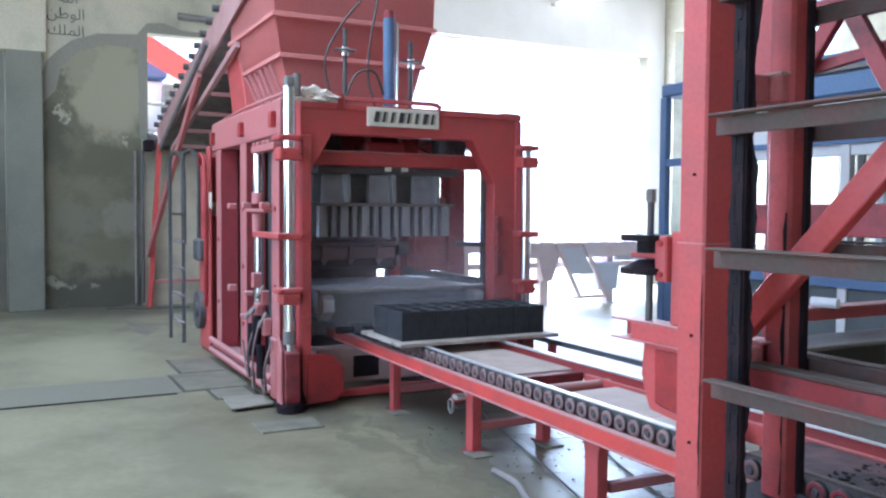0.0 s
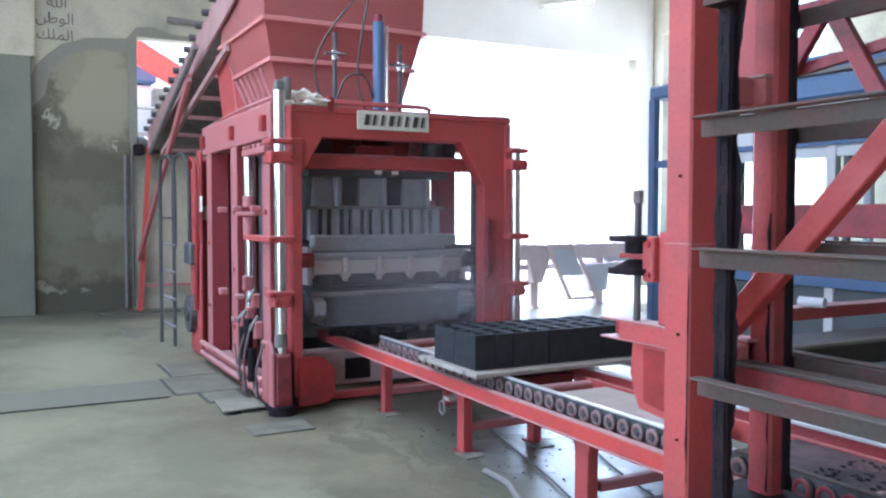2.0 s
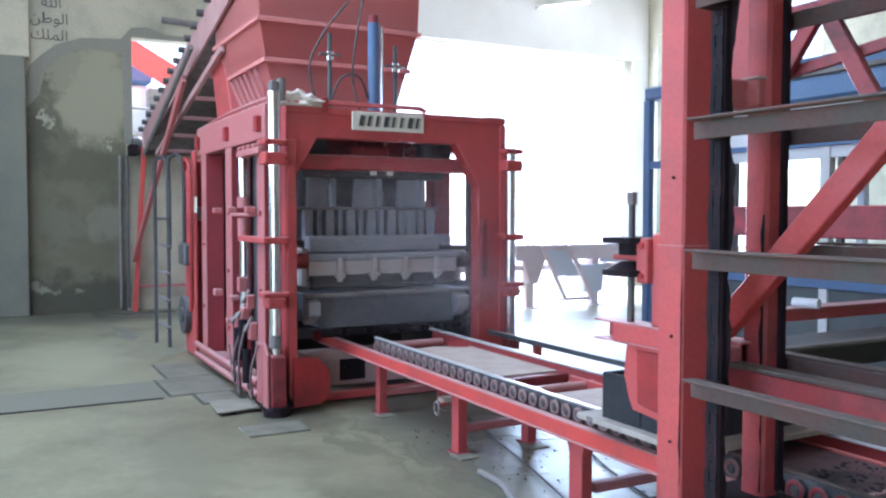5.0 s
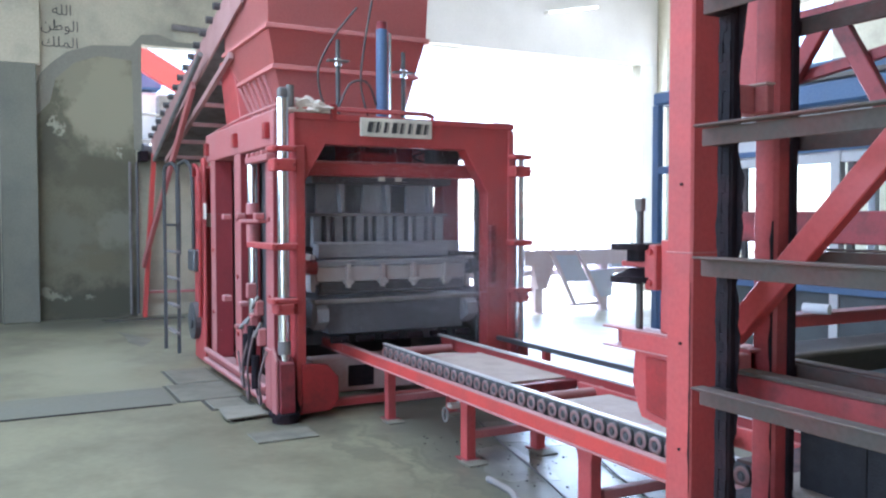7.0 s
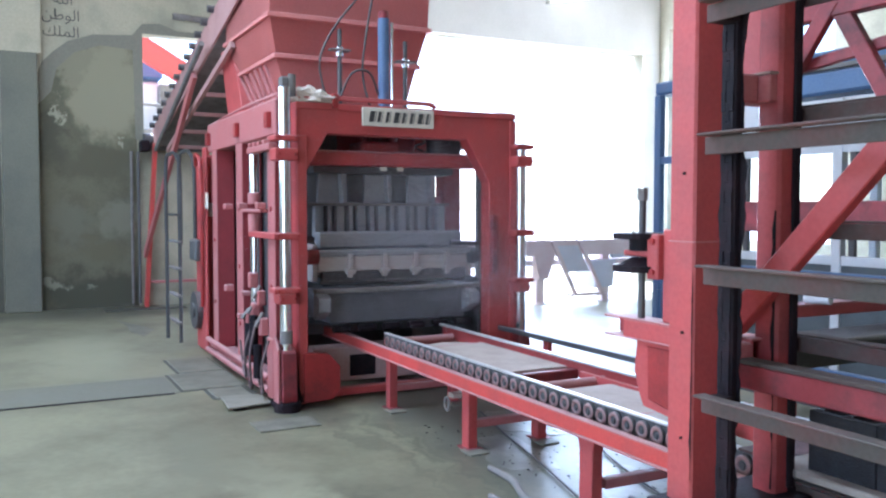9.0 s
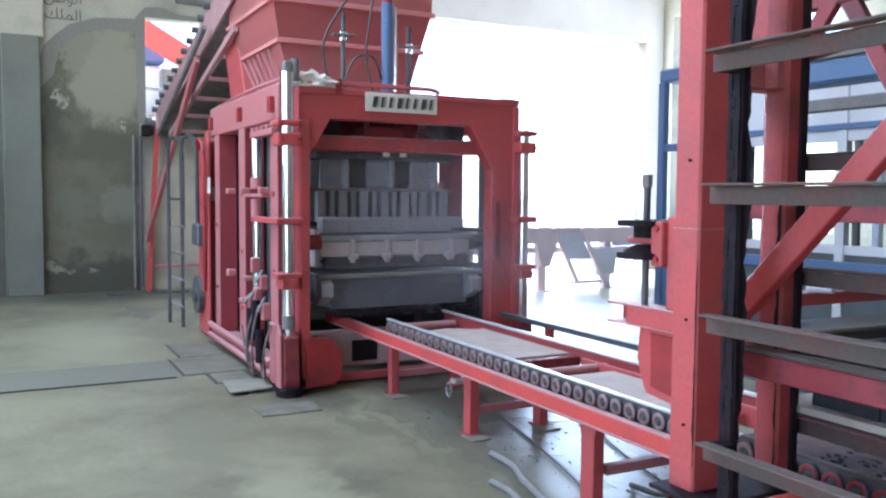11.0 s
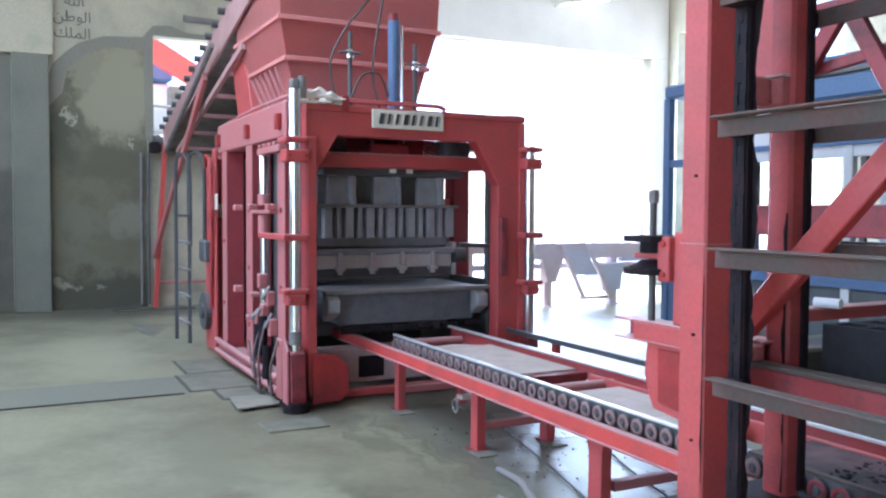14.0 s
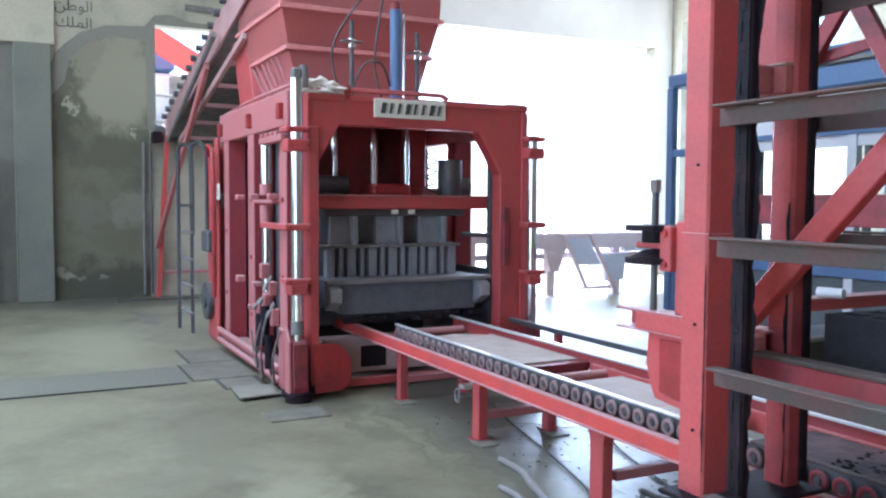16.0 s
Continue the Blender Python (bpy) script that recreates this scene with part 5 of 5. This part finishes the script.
for x0, x1 in ((CX0 + 0.09, 0.05), (0.14, 1.2), (1.29, CX1 - 0.1)):
    part("lower_panel", box(x0, x1, CY0 + 0.02, CY0 + 0.06, 0.12, 1.02, 0.004), GREY_PANEL if x0 > -0.5 else BLUE, cabin)
    w = part("window", box(x0, x1, CY0 + 0.01, CY0 + 0.07, 1.02, 1.10, 0.004), CABIN_WHITE, cabin)
    part("window_frame", box(x0, x1, CY0 + 0.01, CY0 + 0.07, 1.98, 2.06, 0.004), BLUE if x0 < -0.5 else CABIN_WHITE, w)
    p = part("pane", box(x0, x1, CY0 + 0.035, CY0 + 0.041, 1.10, 1.98, 0), GLASS, w)
    p.visible_shadow = False
    if x0 > -0.5:
        part("top_panel", box(x0, x1, CY0 + 0.02, CY0 + 0.06, 2.06, 2.72, 0.004), CABIN_WHITE, cabin)
        part("window_post", box(x0 + 0.06, x0 + 0.12, CY0 + 0.02, CY0 + 0.06, 1.10, 1.98, 0.004), DARK_STEEL, w)
part("blue_stripe", box(CX0 + 1.1, CX1, CY0 - 0.012, CY0 + 0.02, 0.86, 0.96, 0.003), BLUE, cabin)
part("blue_stripe", box(CX0 + 1.1, CX1, CY0 - 0.012, CY0 + 0.02, 2.08, 2.13, 0.003), BLUE, cabin)

# ---- machinery between elevator and cabin ----
feeder = thing("cross_conveyor", "dark rubber cross conveyor with red side beam", "conveyor", (2.0, 3.4, 0))
part("side_beam", box(1.95, 2.02, 2.7, 6.2, 0.74, 0.82, 0.006), RED, feeder)
part("beam_cap", box(1.90, 2.05, 2.7, 6.2, 0.82, 0.835, 0.003), RED_SIDE, feeder)
part("trough", prism([(1.9, 0.62), (2.3, 0.60), (2.2, 0.42), (1.9, 0.42)], 1, 2.55, 6.0, bevel=0.006), RUBBER, feeder, "black rubber trough")
part("trough_edge", rod((2.31, 2.4, 0.61), (2.31, 6.0, 0.62), 0.02, 10), STEEL, feeder, smooth=True)
part("stub_pipe", rod((1.98, 3.20, 0.872), (2.16, 3.24, 0.872), 0.036, 14), CABIN_WHITE, feeder, "pale pipe end")
for y in (2.8, 4.4, 5.9):
    part("leg", box(1.93, 2.03, y, y + 0.1, 0.0, 0.74, 0.006), RED, feeder)
    part("leg", box(2.10, 2.18, y, y + 0.1, 0.0, 0.45, 0.006), RED, feeder)
gantry = thing("overhead_gantry", "blue overhead beam on red posts behind the elevator", "gantry", (2.5, 3.0, 0))
part("blue_beam", box(1.9, 5.4, 3.0, 3.25, 2.26, 2.42, 0.02), BLUE, gantry, "dusty blue beam")
part("top_plate", box(1.9, 5.4, 2.98, 3.27, 2.42, 2.45, 0.004), STEEL, gantry)
part("grey_rail", box(1.9, 5.4, 3.02, 3.12, 2.08, 2.16, 0.006), STEEL, gantry)
for x in (1.72, 5.4):
    part("gantry_post", box(x, x + 0.15, 3.03, 3.2, 0.0, 2.45, 0.008), RED, gantry)

# ---- plant outside the window hole ----
plant = thing("mixing_plant", "orange and blue-white mixing plant in the sunlit yard", "plant", (-11.5, 1.0, 0))
part("orange_boom", bar((-11.0, -1.0, 5.45), (-11.0, 3.2, 3.05), 0.2, 0.42, (1, 0, 0)), ORANGE, plant, "orange boom")
part("silo_body", box(-12.5, -11.6, 0.25, 1.2, 0.0, 4.0, 0.05), CABIN_WHITE, plant)
part("blue_head", box(-12.4, -11.55, -0.3, 1.05, 4.05, 4.5, 0.04), BLUE, plant)
part("steel_tower", box(-11.4, -11.1, 0.9, 1.15, 0.0, 3.9, 0.02), STEEL, plant)
part("steel_tower", box(-11.4, -11.1, 1.9, 2.15, 0.0, 4.1, 0.02), STEEL, plant)
part("platform", box(-11.6, -10.8, 0.1, 2.6, 2.9, 3.0, 0.02), STEEL, plant)
part("rail", rod((-10.85, -0.2, 3.5), (-10.85, 2.6, 3.4), 0.03, 8), STEEL, plant)


# ---- dust that hangs in the air round the press ----
AIRBORNE = bpy.data.materials.new("airborne_cement_dust")
AIRBORNE.use_nodes = True
nodes, links = AIRBORNE.node_tree.nodes, AIRBORNE.node_tree.links
lit, lit_through, both = nodes.new("ShaderNodeBsdfDiffuse"), nodes.new("ShaderNodeBsdfTranslucent"), nodes.new("ShaderNodeMixShader")
lit.inputs["Color"].default_value = lit_through.inputs["Color"].default_value = (0.90, 0.89, 0.94, 1)
links.new(lit.outputs[0], both.inputs[1])
links.new(lit_through.outputs[0], both.inputs[2])
links.new(both.outputs[0], nodes["Material Output"].inputs["Surface"])


def dust_puff(place, spread, count, seed, label):
    """A drifting cloud of tiny dust grains, thick in the middle and thin towards its border."""
    r = np.random.default_rng(seed)
    corners = np.array([(1, 1, 1), (1, -1, -1), (-1, 1, -1), (-1, -1, 1)]) * 0.58
    centre = r.normal(size=(count, 3)) * np.array(spread)
    centre[:, 2] = np.maximum(centre[:, 2], 0.03 - place[2])
    size = r.uniform(0.0007, 0.0013, (count, 1, 1))
    wobble = r.normal(size=(count, 4, 3)) * 0.25
    verts = (centre[:, None, :] + (corners[None] + wobble) * size).reshape(-1, 3)
    first = np.arange(count)[:, None, None] * 4
    faces = (first + np.array([(0, 1, 2), (0, 3, 1), (0, 2, 3), (1, 3, 2)])[None]).reshape(-1, 3)
    me = bpy.data.meshes.new("dust_cloud")
    me.vertices.add(len(verts))
    me.vertices.foreach_set("co", verts.ravel())
    me.loops.add(faces.size)
    me.loops.foreach_set("vertex_index", faces.ravel().astype(np.int32))
    me.polygons.add(len(faces))
    me.polygons.foreach_set("loop_start", np.arange(0, faces.size, 3, dtype=np.int32))
    me.update(calc_edges=True)
    me.materials.append(AIRBORNE)
    ob = new("dust_cloud", me)
    ob.location = place
    return tagged(ob, label, "dust", "", "stuff")


puffs = [
    (dust_puff((-0.05, 1.05, 0.72), (0.28, 0.42, 0.17), 110000, 1, "pale cement dust rising off the fresh blocks"),
     ((0, -0.05, 1.05, 0.72), (1.5, 0.02, 1.35, 0.80), (3, 0.02, 1.62, 0.85), (6, 0.0, 1.7, 0.92), (9, 0.0, 1.75, 0.95), (12, -0.1, 1.8, 1.0), (13.5, -1.2, 3.0, 1.1), (16, -4.0, 6.2, 1.3))),
    (dust_puff((-0.10, 1.10, 1.30), (0.25, 0.48, 0.32), 150000, 2, "thin cement dust hanging before the press head"),
     ((0, -0.10, 1.35, 1.00), (2, -0.10, 1.20, 1.20), (4, -0.10, 1.15, 1.40), (9, -0.10, 1.25, 1.42), (12, -0.1, 1.45, 1.35), (14, -1.0, 3.0, 1.4), (16, -4.0, 6.0, 1.6))),
    (dust_puff((-2.2, 4.2, 0.9), (0.8, 0.9, 0.45), 140000, 3, "bright haze of dust drifting towards the doorway"),
     ((0, -2.2, 4.2, 0.9), (8, -2.3, 4.3, 0.95), (16, -2.4, 4.5, 1.0))),
]


# ---- movement ----
def carry(ob, steps, rise):
    x, y, z = ob.location
    walk(ob, [(t, pose(x, y, z + rise * s)) for t, s in steps])


def motions():
    # pallet: out of the press, along the rollers, then up one step
    def along(t):
        return 0.70 + 0.575 * t if t < 6.6 else 4.50
    rows = [(t, along(t), 0.0) for t in (0, 1, 2, 3, 4, 5, 6)] + [(6.6, 4.50, 0.0), (7.0, 4.60, 0), (7.4, 4.63, 0), (8.6, 4.63, 0), (8.75, 4.63, 0.008), (12.95, 4.63, LIFT - 0.004), (13.1, 4.63, LIFT), (16, 4.63, LIFT)]
    walk(pallet, [(t, pose(x, 1.25, 0.553 + z)) for t, x, z in rows])
    for o, bx, by, bz, turn in blocks:
        walk(o, [(t, pose(x + bx, by, bz + z, 0, 0, turn)) for t, x, z in rows])
    # carriers: the outer run goes down, the inner run goes up
    steps = [(0, 0.0), (7.9, 0.0), (8.05, 0.01), (10.5, 0.5), (12.95, 0.99), (13.1, 1.0), (16, 1.0)]
    for o in near_shelves:
        carry(o, steps, -PITCH)
    for o in rising:
        carry(o, steps, PITCH)
    # drifting dust
    for o, rows in puffs:
        walk(o, [(t, pose(x, y, z)) for t, x, y, z in rows])
    # press head
    walk(head, [(t, pose(-0.4, 1.06, 1.9 - d)) for t, d in ((0, 0), (13.5, 0), (14.4, 0.0), (14.6, 0.06), (14.8, 0.26), (15.0, 0.38), (15.2, 0.41), (15.5, 0.415), (16, 0.42))])
    # filling carriage
    walk(feed, [(t, pose(-0.3 - d, 1.06, 1.0)) for t, d in ((0, 1.6), (0.6, 1.6), (0.75, 1.45), (0.9, 0.8), (1.0, 0.32), (1.1, 0.06), (1.2, 0), (4, 0), (8, 0), (13.6, 0), (13.8, 0.08), (14.0, 0.45), (14.2, 1.1), (14.4, 1.55), (14.5, 1.6), (16, 1.6))])


motions()
